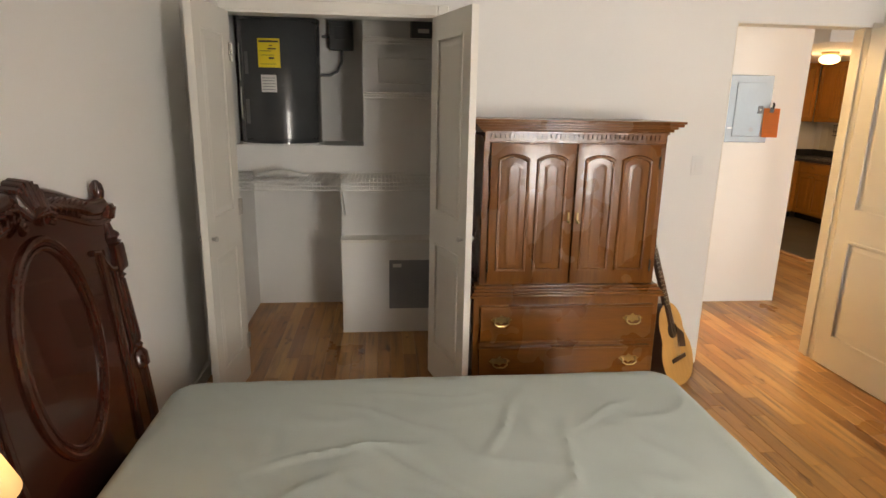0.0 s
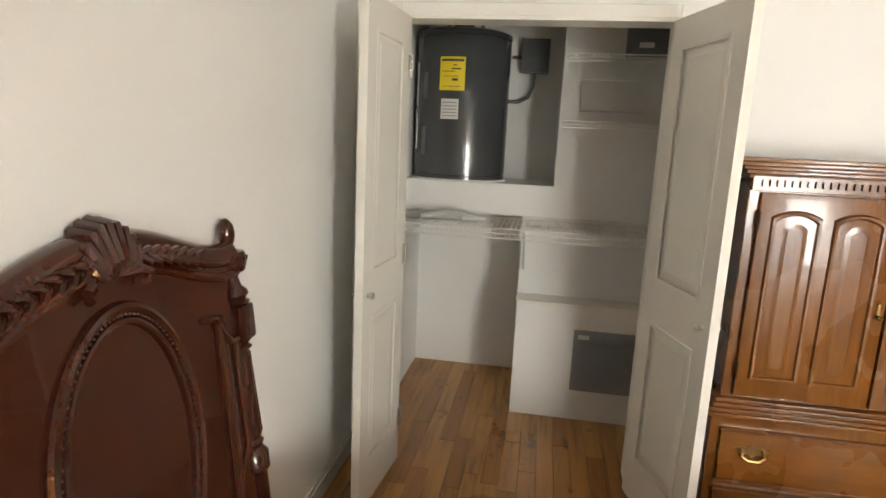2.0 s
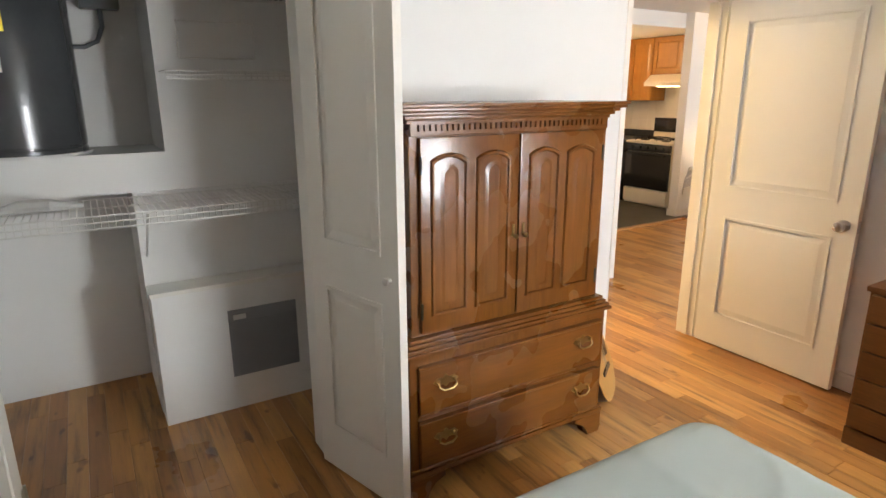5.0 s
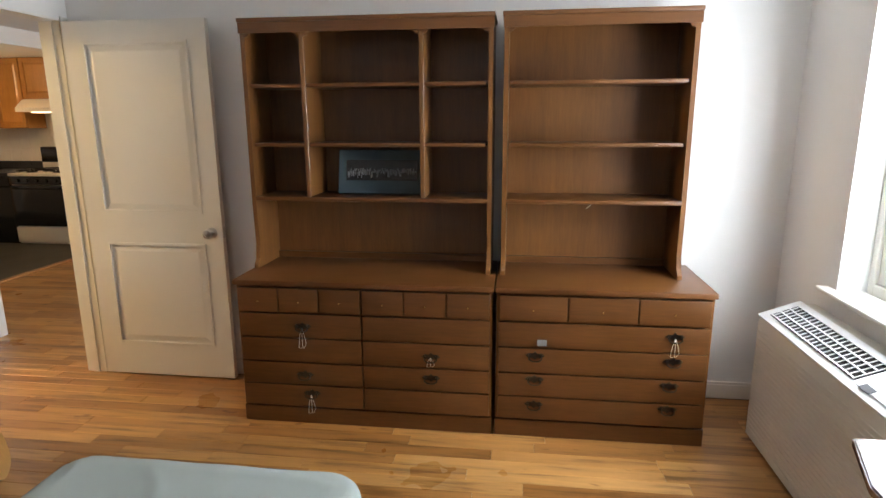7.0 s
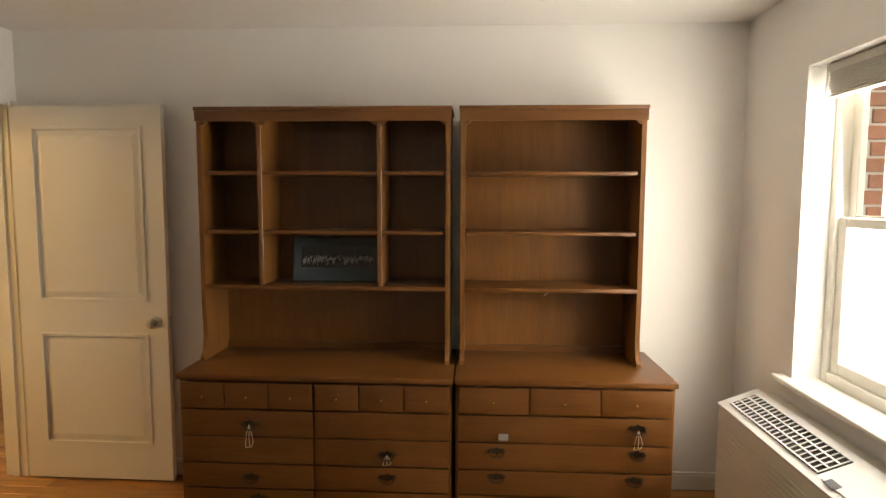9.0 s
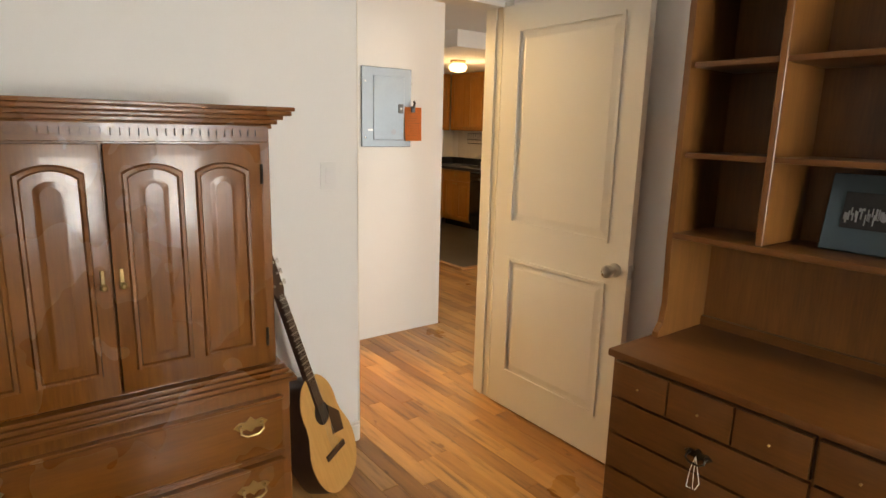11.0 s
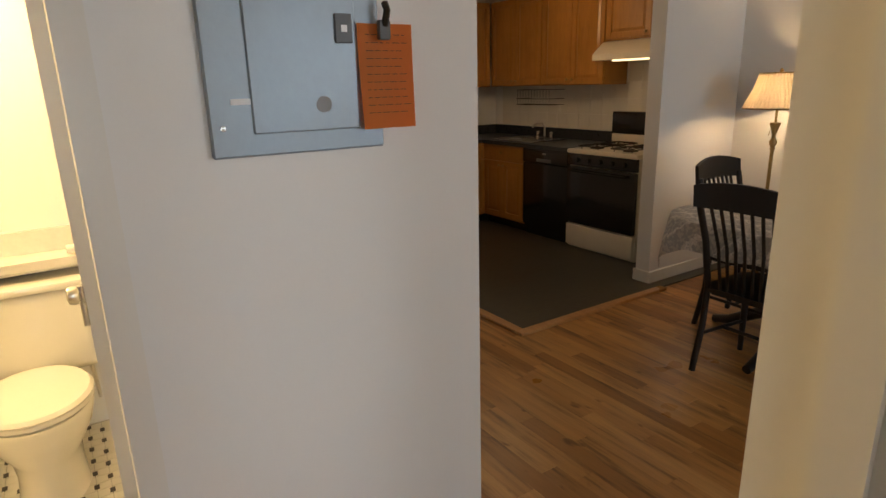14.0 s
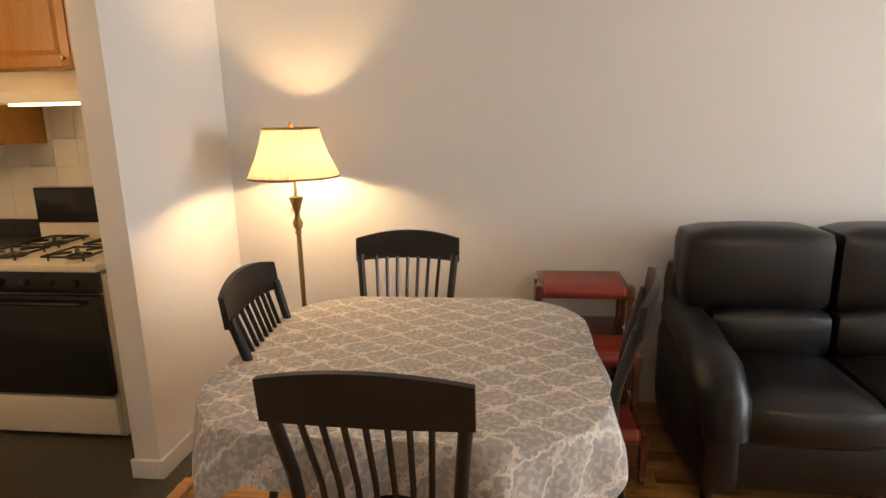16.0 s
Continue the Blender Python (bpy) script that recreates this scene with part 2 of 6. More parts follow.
M = dict(
    wall=paint("wall_paint", (0.80, 0.795, 0.77), 0.6, var=0.025, scale=1.1, fine=220, relief=0.06),
    ceiling=paint("ceiling_paint", (0.80, 0.79, 0.765), 0.8, var=0.02, scale=1.5, fine=200, relief=0.1),
    trim=paint("trim_paint", (0.78, 0.76, 0.70), 0.35, var=0.03, scale=2, fine=90, relief=0.05),
    door=paint("door_paint", (0.78, 0.755, 0.69), 0.38, var=0.02, scale=2, fine=300, relief=0.06),
    floor=plank_floor("oak_floor", [(0.30, 0.128, 0.032), (0.42, 0.200, 0.056), (0.52, 0.275, 0.09)], 0.33),
    gap=paint("floor_gap", (0.07, 0.035, 0.015), 0.8),
    vinyl=paint("grey_vinyl", (0.055, 0.052, 0.040), 0.42, var=0.4, scale=2.4, fine=30),
    strip=wood("oak_strip", (0.42, 0.2, 0.07), (0.6, 0.34, 0.14), 0.3, 1),
    armoire=wood("armoire_wood", (0.100, 0.031, 0.005), (0.215, 0.076, 0.013), 0.27, 2, coat=0.25),
    armoire_h=wood("armoire_wood_across", (0.100, 0.031, 0.005), (0.215, 0.076, 0.013), 0.27, 0, coat=0.25),
    hutch=wood("hutch_wood", (0.092, 0.032, 0.007), (0.205, 0.083, 0.019), 0.36, 2, coat=0.1),
    hutch_h=wood("hutch_wood_across", (0.072, 0.024, 0.005), (0.152, 0.058, 0.013), 0.36, 1, coat=0.1),
    cherry=wood("dark_cherry", (0.022, 0.005, 0.003), (0.070, 0.015, 0.007), 0.24, 2, coat=0.45),
    cabinet=wood("cabinet_oak", (0.33, 0.14, 0.024), (0.48, 0.225, 0.05), 0.35, 2, coat=0.15),
    black_wood=wood("black_wood", (0.005, 0.004, 0.003), (0.012, 0.009, 0.007), 0.38, 2, coat=0.05),
    mahogany=wood("mahogany", (0.06, 0.014, 0.008), (0.14, 0.035, 0.018), 0.25, 1, coat=0.4),
    red_leather=paint("red_leather", (0.24, 0.03, 0.018), 0.4, var=0.2, scale=8),
    leather=paint("black_leather", (0.008, 0.0075, 0.008), 0.33, var=0.2, scale=5, fine=160, relief=0.5, spec=0.4),
    sheet=paint("sheet_cloth", (0.45, 0.5, 0.47), 0.85, var=0.04, scale=4, fine=400, relief=0.3, spec=0.2),
    mattress=paint("mattress_cloth", (0.6, 0.6, 0.57), 0.9, var=0.05),
    ticking=paint("blue_ticking", (0.2, 0.3, 0.42), 0.9, var=0.4, scale=60),
    tank=paint("tank_grey", (0.060, 0.064, 0.068), 0.24, 0.0, var=0.1, coat=0.4),
    grey=paint("grey_plastic", (0.10, 0.105, 0.11), 0.45),
    filter=paint("filter_grey", (0.27, 0.28, 0.29), 0.6, var=0.08, fine=300, relief=0.4),
    yellow=paint("yellow_label", (0.80, 0.62, 0.03), 0.5, var=0.03),
    white=paint("white_label", (0.75, 0.75, 0.73), 0.5, var=0.03),
    ink=paint("ink", (0.05, 0.045, 0.04), 0.6),
    wire=paint("white_wire", (0.72, 0.71, 0.67), 0.4),
    brass=paint("antique_brass", (0.36, 0.25, 0.11), 0.32, 1.0, var=0.2, scale=20),
    dark_brass=paint("dark_brass", (0.07, 0.06, 0.05), 0.4, 1.0, var=0.3, scale=20),
    nickel=paint("satin_nickel", (0.60, 0.58, 0.54), 0.28, 1.0, var=0.05),
    panel=paint("panel_grey", (0.27, 0.32, 0.36), 0.38, 0.3, var=0.07, scale=6),
    orange=paint("orange_paper", (0.85, 0.27, 0.07), 0.8, var=0.04),
    black=paint("black_enamel", (0.012, 0.012, 0.013), 0.18, var=0.15, coat=0.3),
    counter=paint("dark_counter", (0.03, 0.032, 0.035), 0.3, var=0.3, scale=40),
    almond=paint("almond_enamel", (0.74, 0.69, 0.58), 0.3, var=0.03),
    porcelain=paint("porcelain", (0.78, 0.75, 0.66), 0.15, var=0.02, coat=0.3),
    steel=paint("steel", (0.5, 0.5, 0.5), 0.25, 1.0),
    tile=paint("white_tile", (0.74, 0.71, 0.64), 0.25, var=0.05),
    dark_tile=paint("dark_tile", (0.05, 0.04, 0.035), 0.3),
    marble=paint("marble", (0.7, 0.67, 0.6), 0.2, var=0.1, scale=7),
    shade_cloth=None, guitar=wood("spruce", (0.52, 0.27, 0.07), (0.66, 0.38, 0.13), 0.3, 2, coat=0.3),
    guitar_dark=wood("rosewood", (0.025, 0.011, 0.007), (0.06, 0.025, 0.014), 0.35, 2),
    mat_blue=paint("mat_board", (0.055, 0.085, 0.10), 0.7, var=0.05),
    ac=paint("ac_plastic", (0.66, 0.63, 0.54), 0.45, var=0.03),
    ac_white=paint("ac_white", (0.76, 0.76, 0.74), 0.4, var=0.03),
    blind=paint("blind", (0.5, 0.48, 0.42), 0.6, var=0.1),
    brick=paint("brick", (0.26, 0.12, 0.08), 0.85, var=0.3, scale=9, relief=0.6),
    mortar=paint("mortar", (0.45, 0.43, 0.4), 0.9),
    glass=glass("window_glass"), cloth=damask("damask_cloth"),
    outside=glow("bright_outside", (0.92, 0.97, 1.0), 6.0),
    globe=glow("lit_globe", (1.0, 0.72, 0.38), 7.0),
)
sm, snt, sb = surface("pleated_shade", 0.8, 0, 0.2)
sb.inputs["Base Color"].default_value = (0.72, 0.58, 0.38, 1)
sb.inputs["Transmission Weight"].default_value = 0.0
tr = snt.nodes.new("ShaderNodeBsdfTranslucent")
tr.inputs[0].default_value = (0.82, 0.68, 0.46, 1)
ms = snt.nodes.new("ShaderNodeMixShader")
ms.inputs[0].default_value = 0.2
snt.links.new(sb.outputs[0], ms.inputs[1])
snt.links.new(tr.outputs[0], ms.inputs[2])
snt.links.new(ms.outputs[0], snt.nodes["Material Output"].inputs[0])
M["shade_cloth"] = sm


# ---- mesh helpers ----
def box(bm, x0, y0, z0, x1, y1, z1, bev=0.0, seg=1):
    vs = [bm.verts.new(p) for p in ((x0, y0, z0), (x1, y0, z0), (x1, y1, z0), (x0, y1, z0), (x0, y0, z1), (x1, y0, z1), (x1, y1, z1), (x0, y1, z1))]
    fs = [bm.faces.new([vs[i] for i in f]) for f in ((3, 2, 1, 0), (4, 5, 6, 7), (0, 1, 5, 4), (1, 2, 6, 5), (2, 3, 7, 6), (3, 0, 4, 7))]
    if bev:
        es = list({e for f in fs for e in f.edges})
        bmesh.ops.bevel(bm, geom=es, offset=bev, segments=seg, affect="EDGES", profile=0.6)
    return bm


def B(*a, **k):
    return box(bmesh.new(), *a, **k)


def tube(bm, p0, p1, r0, r1=None, seg=12):
    p0, p1 = Vector(p0), Vector(p1)
    d = p1 - p0
    m = Matrix.Translation((p0 + p1) / 2) @ d.to_track_quat("Z", "Y").to_matrix().to_4x4()
    bmesh.ops.create_cone(bm, cap_ends=True, segments=seg, radius1=r0, radius2=r0 if r1 is None else r1, depth=d.length, matrix=m)
    return bm


def T(*a, **k):
    return tube(bmesh.new(), *a, **k)


def pipe(bm, pts, r, seg=8):
    """A round bar along points, swept in one piece."""
    pts = [Vector(p) for p in pts]
    rings = []
    for i, p in enumerate(pts):
        d = (pts[min(i + 1, len(pts) - 1)] - pts[max(i - 1, 0)]).normalized()
        a = d.orthogonal().normalized() if i == 0 else (prev - d * prev.dot(d)).normalized()
        prev = a
        b = d.cross(a)
        rr = r(i / (len(pts) - 1)) if callable(r) else r
        rings.append([bm.verts.new(p + rr * (math.cos(t) * a + math.sin(t) * b)) for t in (2 * math.pi * k / seg for k in range(seg))])
    for u, v in zip(rings, rings[1:]):
        for k in range(seg):
            bm.faces.new((u[k], u[(k + 1) % seg], v[(k + 1) % seg], v[k]))
    bm.faces.new(rings[0][::-1])
    bm.faces.new(rings[-1])
    return bm


def lathe(bm, prof, at=(0, 0, 0), seg=20, axis="z"):
    """Turned shape: (radius, height) pairs about an upright axis."""
    rings = []
    for r, h in prof:
        ring = []
        for k in range(seg):
            t = 2 * math.pi * k / seg
            p = (r * math.cos(t), r * math.sin(t), h) if axis == "z" else (r * math.cos(t), h, r * math.sin(t)) if axis == "y" else (h, r * math.cos(t), r * math.sin(t))
            ring.append(bm.verts.new(Vector(at) + Vector(p)))
        rings.append(ring)
    for u, v in zip(rings, rings[1:]):
        for k in range(seg):
            bm.faces.new((u[k], u[(k + 1) % seg], v[(k + 1) % seg], v[k]))
    bm.faces.new(rings[0][::-1])
    bm.faces.new(rings[-1])
    return bm


def prism(bm, pts, d0, d1, plane="xz", bev=0.0):
    """A flat outline pushed to a thickness; plane names the outline's axes."""
    def at(u, v, d):
        return {"xz": (u, d, v), "yz": (d, u, v), "xy": (u, v, d)}[plane]
    a = [bm.verts.new(at(u, v, d0)) for u, v in pts]
    b = [bm.verts.new(at(u, v, d1)) for u, v in pts]
    n = len(pts)
    fa, fb = bm.faces.new(a), bm.faces.new(b[::-1])
    for k in range(n):
        bm.faces.new((a[(k + 1) % n], a[k], b[k], b[(k + 1) % n]))
    if bev:
        bmesh.ops.bevel(bm, geom=list(fa.edges) + list(fb.edges), offset=bev, segments=2, affect="EDGES")
    return bm


def mesh(name, bm, material, smooth=False):
    bmesh.ops.recalc_face_normals(bm, faces=bm.faces[:])
    me = bpy.data.meshes.new(name)
    bm.to_mesh(me)
    bm.free()
    me.materials.append(material)
    if smooth:
        me.polygons.foreach_set("use_smooth", [True] * len(me.polygons))
        me.set_sharp_from_angle(angle=radians(40))
    return me


def part(name, bm, material, parent, label="", smooth=True):
    ob = new(name, mesh(name, bm, material, smooth))
    ob.parent = parent
    return tagged(ob, label)


def thing(name, label, category, at=(0, 0, 0), turn=0, group="", kind=""):
    ob = new(name)
    ob.empty_display_size = 0.1
    ob.matrix_world = pose(*at, 0, 0, turn)
    return tagged(ob, label, category, group, kind)


def built(name, bm, material, label="", category="", kind="structure", smooth=False):
    return tagged(new(name, mesh(name, bm, material, smooth)), label, category, kind=kind)


# ---- the rooms ----
TOP = 2.47


def wall(name, boxes, label="white painted plaster wall"):
    bm = bmesh.new()
    for b in boxes:
        box(bm, *b)
    return built(name, bm, M["wall"], label, "wall")


wall("wall_west", [(0.04, 0.13, 0, 0.16, 5.57, TOP)])
wall("wall_north", [(0.16, 4.15, 0, 0.36, 4.27, TOP), (0.36, 4.15, 2.045, 1.49, 4.27, TOP), (1.49, 4.15, 0, 3.19, 4.27, TOP),
                    (3.19, 4.15, 2.075, 4.015, 4.27, TOP), (4.015, 4.15, 0, 4.08, 4.27, TOP)])
wall("wall_east", [(4.08, 0.25, 0, 4.20, 4.27, TOP)])
wall("wall_south", [(0.16, 0.05, 0, 2.52, 0.25, TOP), (2.52, 0.05, 0, 3.52, 0.25, 0.79), (2.52, 0.05, 2.13, 3.52, 0.25, TOP), (3.52, 0.05, 0, 5.4, 0.25, TOP),
                    (5.4, 0.05, 0, 7.4, 0.25, 0.80), (5.4, 0.05, 2.13, 7.4, 0.25, TOP), (7.4, 0.05, 0, 8.04, 0.25, TOP)])
wall("wall_dining", [(8.04, 0.05, 0, 8.16, 9.80, TOP)])
wall("wall_stub", [(7.13, 6.71, 0, 8.04, 6.83, TOP)])
wall("wall_kitchen_north", [(5.71, 9.68, 0, 8.04, 9.80, TOP)])
wall("wall_kitchen_front", [(4.53, 7.30, 0, 5.83, 7.42, TOP)])
wall("wall_kitchen_west", [(5.71, 7.42, 0, 5.83, 9.68, TOP)])
wall("wall_hall", [(3.64, 5.32, 0, 4.53, 5.44, TOP), (3.04, 5.32, 2.05, 3.64, 5.44, TOP), (2.48, 5.32, 0, 3.04, 5.44, TOP)])
wall("wall_bath_east", [(4.41, 5.44, 0, 4.53, 7.30, TOP)])
wall("wall_bath_north", [(2.28, 6.98, 0, 4.41, 7.10, TOP)], "cream painted bathroom wall")
wall("wall_bath_west", [(2.28, 5.44, 0, 2.40, 6.98, TOP)], "cream painted bathroom wall")
wall("wall_hall_west", [(2.48, 4.27, 0, 2.60, 5.32, TOP)])
wall("wall_closet_back", [(0.16, 5.45, 0, 2.10, 5.57, TOP)])
wall("wall_closet_east", [(1.98, 4.27, 0, 2.10, 5.45, TOP)])
wall("wall_closet_niche", [(0.16, 4.95, 0, 0.205, 5.45, TOP), (0.205, 4.95, 1.12, 1.065, 5.45, 1.30), (0.905, 4.93, 0, 1.98, 5.45, 1.12), (1.065, 4.95, 1.12, 1.98, 5.45, TOP)],
     "white boxed-in heater platform inside the closet")
built("ceiling", B(0.04, 0.05, TOP, 8.16, 9.80, TOP + 0.1), M["ceiling"], "flat white painted ceiling", "ceiling")
built("ceiling_kitchen", B(5.83, 6.83, 2.30, 8.04, 9.68, TOP - 0.002), M["ceiling"], "lowered white kitchen ceiling", "ceiling")
built("floor_base", B(0.04, 0.05, -0.12, 8.16, 9.80, -0.012), M["gap"], "dark subfloor under the planks", "floor")

# ---- trim, doors, window ----
def trim_piece(name, bm, label, cat="trim"):
    return built(name, bm, M["trim"], label, cat)


bm = bmesh.new()
for b in ((0.16, 0.25, 0.175, 4.15), (4.065, 0.25, 4.08, 4.15), (0.175, 0.25, 4.065, 0.265), (1.56, 4.135, 3.188, 4.15)):
    box(bm, b[0], b[1], 0, b[2], b[3], 0.085, 0.004)
    box(bm, b[0], b[1], 0.085, (b[0] + b[2]) / 2 if b[2] - b[0] < 0.1 and b[0] < 1 else b[2], b[3], 0.098)
trim_piece("baseboard", bm, "white painted wooden baseboard along the bedroom walls", "baseboard")
bm = bmesh.new()
box(bm, 7.115, 6.695, 0, 8.04, 6.71, 0.10, 0.004)
box(bm, 7.115, 6.71, 0, 7.13, 6.845, 0.10, 0.004)
box(bm, 8.025, 0.25, 0, 8.04, 6.695, 0.10, 0.004)
trim_piece("baseboard_dining", bm, "cream painted baseboard round the dining wall", "baseboard")
bm = bmesh.new()
for b in ((4.015, 4.138, 0, 4.07, 4.15, 2.09),):
    box(bm, *b, 0.004)
for b in ((3.19, 4.147, 0, 3.196, 4.273, 2.075), (4.009, 4.147, 0, 4.015, 4.273, 2.075), (3.196, 4.147, 2.065, 4.009, 4.273, 2.075)):
    box(bm, *b)
box(bm, 3.196, 4.19, 0, 3.204, 4.225, 2.065)
box(bm, 4.001, 4.19, 0, 4.009, 4.225, 2.065)
trim_piece("door_frame_bedroom", bm, "cream painted wooden bedroom door frame", "door frame")
bm = bmesh.new()
for b in ((0.30, 4.138, 0, 0.36, 4.15, 2.10), (1.49, 4.138, 0, 1.55, 4.15, 2.10), (0.36, 4.138, 2.045, 1.49, 4.15, 2.10)):
    box(bm, *b, 0.004)
for b in ((0.36, 4.14, 0, 0.372, 4.28, 2.045), (1.478, 4.14, 0, 1.49, 4.28, 2.045), (0.372, 4.14, 2.033, 1.478, 4.28, 2.045)):
    box(bm, *b)
trim_piece("door_frame_closet", bm, "white painted closet door frame", "door frame")
bm = bmesh.new()
for b in ((3.04, 5.31, 0, 3.055, 5.45, 2.05), (3.625, 5.31, 0, 3.64, 5.45, 2.05), (3.055, 5.31, 2.035, 3.625, 5.45, 2.05), (3.64, 5.309, 0, 3.68, 5.32, 2.09), (3.0, 5.309, 0, 3.04, 5.32, 2.09)):
    box(bm, *b)
trim_piece("door_frame_bathroom", bm, "narrow cream bathroom door frame", "door frame")


def raised_panel(bm, x0, z0, x1, z1, t):
    """A recessed panel with a raised, sloping field on both faces."""
    h = t / 2
    for s in (-1, 1):
        q = []
        for ins, d in ((0.0, h - 0.008), (0.02, h - 0.009), (0.05, h - 0.003), (0.052, h - 0.003)):
            q.append([bm.verts.new((x, s * d, z)) for x, z in ((x0 + ins, z0 + ins), (x1 - ins, z0 + ins), (x1 - ins, z1 - ins), (x0 + ins, z1 - ins))])
        for a, b in zip(q, q[1:]):
            for k in range(4):
                bm.faces.new((a[k], a[(k + 1) % 4], b[(k + 1) % 4], b[k]))
        bm.faces.new(q[-1])
    return bm


def panel_door(name, label, w, h, at, turn, knob_side=1, t=0.035, knob="round", kind="structure"):
    """A two-panel door; its hinge is at x = 0 and its leaf runs along x."""
    d = thing(name, label, "door", at, turn, kind=kind)
    st, rail, mid, low = 0.11 if w > 0.6 else 0.09, 0.11, 0.82, 0.20
    bm = bmesh.new()
    for b in ((0, 0, st, h), (w - st, 0, w, h), (st, 0, w - st, low), (st, mid, w - st, mid + 0.18), (st, h - rail, w - st, h)):
        box(bm, b[0], -t / 2, b[1], b[2], t / 2, b[3])
    bmesh.ops.remove_doubles(bm, verts=bm.verts[:], dist=1e-5)
    part("leaf", bm, M["door"], d, smooth=False)
    for z0, z1 in ((low, mid), (mid + 0.18, h - rail)):
        part("panel", raised_panel(bmesh.new(), st, z0, w - st, z1, t), M["door"], d, smooth=False)
        bm = bmesh.new()
        for s in (-1, 1):
            y = s * t / 2
            for a in ((st - 0.002, z0 - 0.002, st + 0.014, z1 + 0.002), (w - st - 0.014, z0 - 0.002, w - st + 0.002, z1 + 0.002), (st + 0.014, z0 - 0.002, w - st - 0.014, z0 + 0.014), (st + 0.014, z1 - 0.014, w - st - 0.014, z1 + 0.002)):
                box(bm, a[0], y - 0.006, a[1], a[2], y + 0.001, a[3], 0.0005)
        part("panel_moulding", bm, M["door"], d, smooth=False)
    kx, kz = w - 0.06, 0.89
    for s in (-1, 1):
        if knob == "round":
            bm = lathe(bmesh.new(), [(0.03, 0), (0.031, 0.005), (0.012, 0.01), (0.011, 0.03), (0.024, 0.036), (0.029, 0.05), (0.025, 0.064), (0.012, 0.069)], seg=20, axis="y")
            bmesh.ops.transform(bm, matrix=Matrix.Translation((kx, s * t / 2, kz)) @ Matrix.Diagonal((1, s, 1, 1)), verts=bm.verts[:])
            part("door_knob", bm, M["nickel"], d, "satin nickel knob")
        else:
            bm = lathe(bmesh.new(), [(0.010, 0), (0.007, 0.01), (0.012, 0.016), (0.014, 0.024), (0.006, 0.03)], seg=14, axis="y")
            bmesh.ops.transform(bm, matrix=Matrix.Translation((w - 0.045, s * t / 2, kz + 0.03)) @ Matrix.Diagonal((1, s, 1, 1)), verts=bm.verts[:])
            part("door_knob", bm, M["nickel"], d, "small metal knob")
    if knob == "round":
        part("latch_plate", B(w - 0.001, -0.012, kz - 0.03, w + 0.003, 0.012, kz + 0.03), M["nickel"], d, smooth=False)
    for z in (0.22, h / 2, h - 0.2):
        bm = T((-0.006, t / 2 + 0.004, z - 0.045), (-0.006, t / 2 + 0.004, z + 0.045), 0.006, seg=10)
        box(bm, 0.001, t / 2 - 0.002, z - 0.045, 0.03, t / 2 + 0.0025, z + 0.045)
        part("hinge", bm, M["nickel"], d)
    return d


panel_door("door_bedroom", "open cream painted two-panel door with nickel knob", 0.83, 2.045, (4.005, 4.118, 0.012), -90.5)
panel_door("door_closet", "open white two-panel closet door leaf", 0.48, 2.02, (0.392, 4.12, 0.012), -95.0, knob="small")
panel_door("door_closet", "open white two-panel closet door leaf", 0.51, 2.02, (1.478, 4.12, 0.012), -74.0, knob="small")
panel_door("door_bathroom", "cream two-panel bathroom door standing open inwards", 0.56, 2.02, (3.615, 5.475, 0.03), 87.0)

# window in the bedroom, double hung
win = thing("window_1", "white double-hung window with frosty daylight behind", "window", (0, 0, 0), kind="structure")
bm = bmesh.new()
for b in ((2.52, 0.05, 0.79, 2.56, 0.13, 2.13), (3.48, 0.05, 0.79, 3.52, 0.13, 2.13), (2.56, 0.05, 2.09, 3.48, 0.13, 2.13), (2.56, 0.05, 0.79, 3.48, 0.13, 0.84)):
    box(bm, *b, 0.003)
part("window_frame", bm, M["trim"], win, smooth=False)
for z0, z1, y in ((0.84, 1.50, 0.10), (1.46, 2.09, 0.065)):
    bm = bmesh.new()
    for b in ((2.56, z0, 2.61, z1), (3.43, z0, 3.48, z1), (2.61, z0, 3.43, z0 + 0.05), (2.61, z1 - 0.04, 3.43, z1)):
        box(bm, b[0], y - 0.015, b[1], b[2], y + 0.015, b[3], 0.003)
    sash = part("sash", bm, M["trim"], win, smooth=False)
    pane = part("pane", B(2.605, y - 0.002, z0 + 0.045, 3.435, y + 0.002, z1 - 0.035), M["glass"], sash, smooth=False)
    pane.visible_shadow = False
part("sash_lock", B(3.0, 0.105, 1.50, 3.05, 0.125, 1.515, 0.003), M["nickel"], win)
part("window_sill", B(2.44, 0.135, 0.775, 3.60, 0.30, 0.795, 0.004), M["trim"], win, smooth=False)
blind = thing("window_blind", "beige slatted blind drawn up to the window head", "blind", (3.02, 0.165, 2.125))
part("head_rail", B(-0.47, -0.025, -0.035, 0.47, 0.03, 0.0, 0.003), M["blind"], blind, smooth=False)
for k in range(9):
    part("slat", B(-0.465, -0.022, -0.045 - k * 0.009, 0.465, 0.026, -0.041 - k * 0.009), M["blind"], blind, smooth=False)
part("bottom_rail", B(-0.465, -0.02, -0.135, 0.465, 0.024, -0.122, 0.003), M["blind"], blind, smooth=False)
part("tilt_wand", T((0.44, 0.04, -0.03), (0.475, 0.06, -0.82), 0.004, seg=6), M["wire"], blind)
win2 = thing("window_2", "white framed living room window", "window", kind="structure")
bm = bmesh.new()
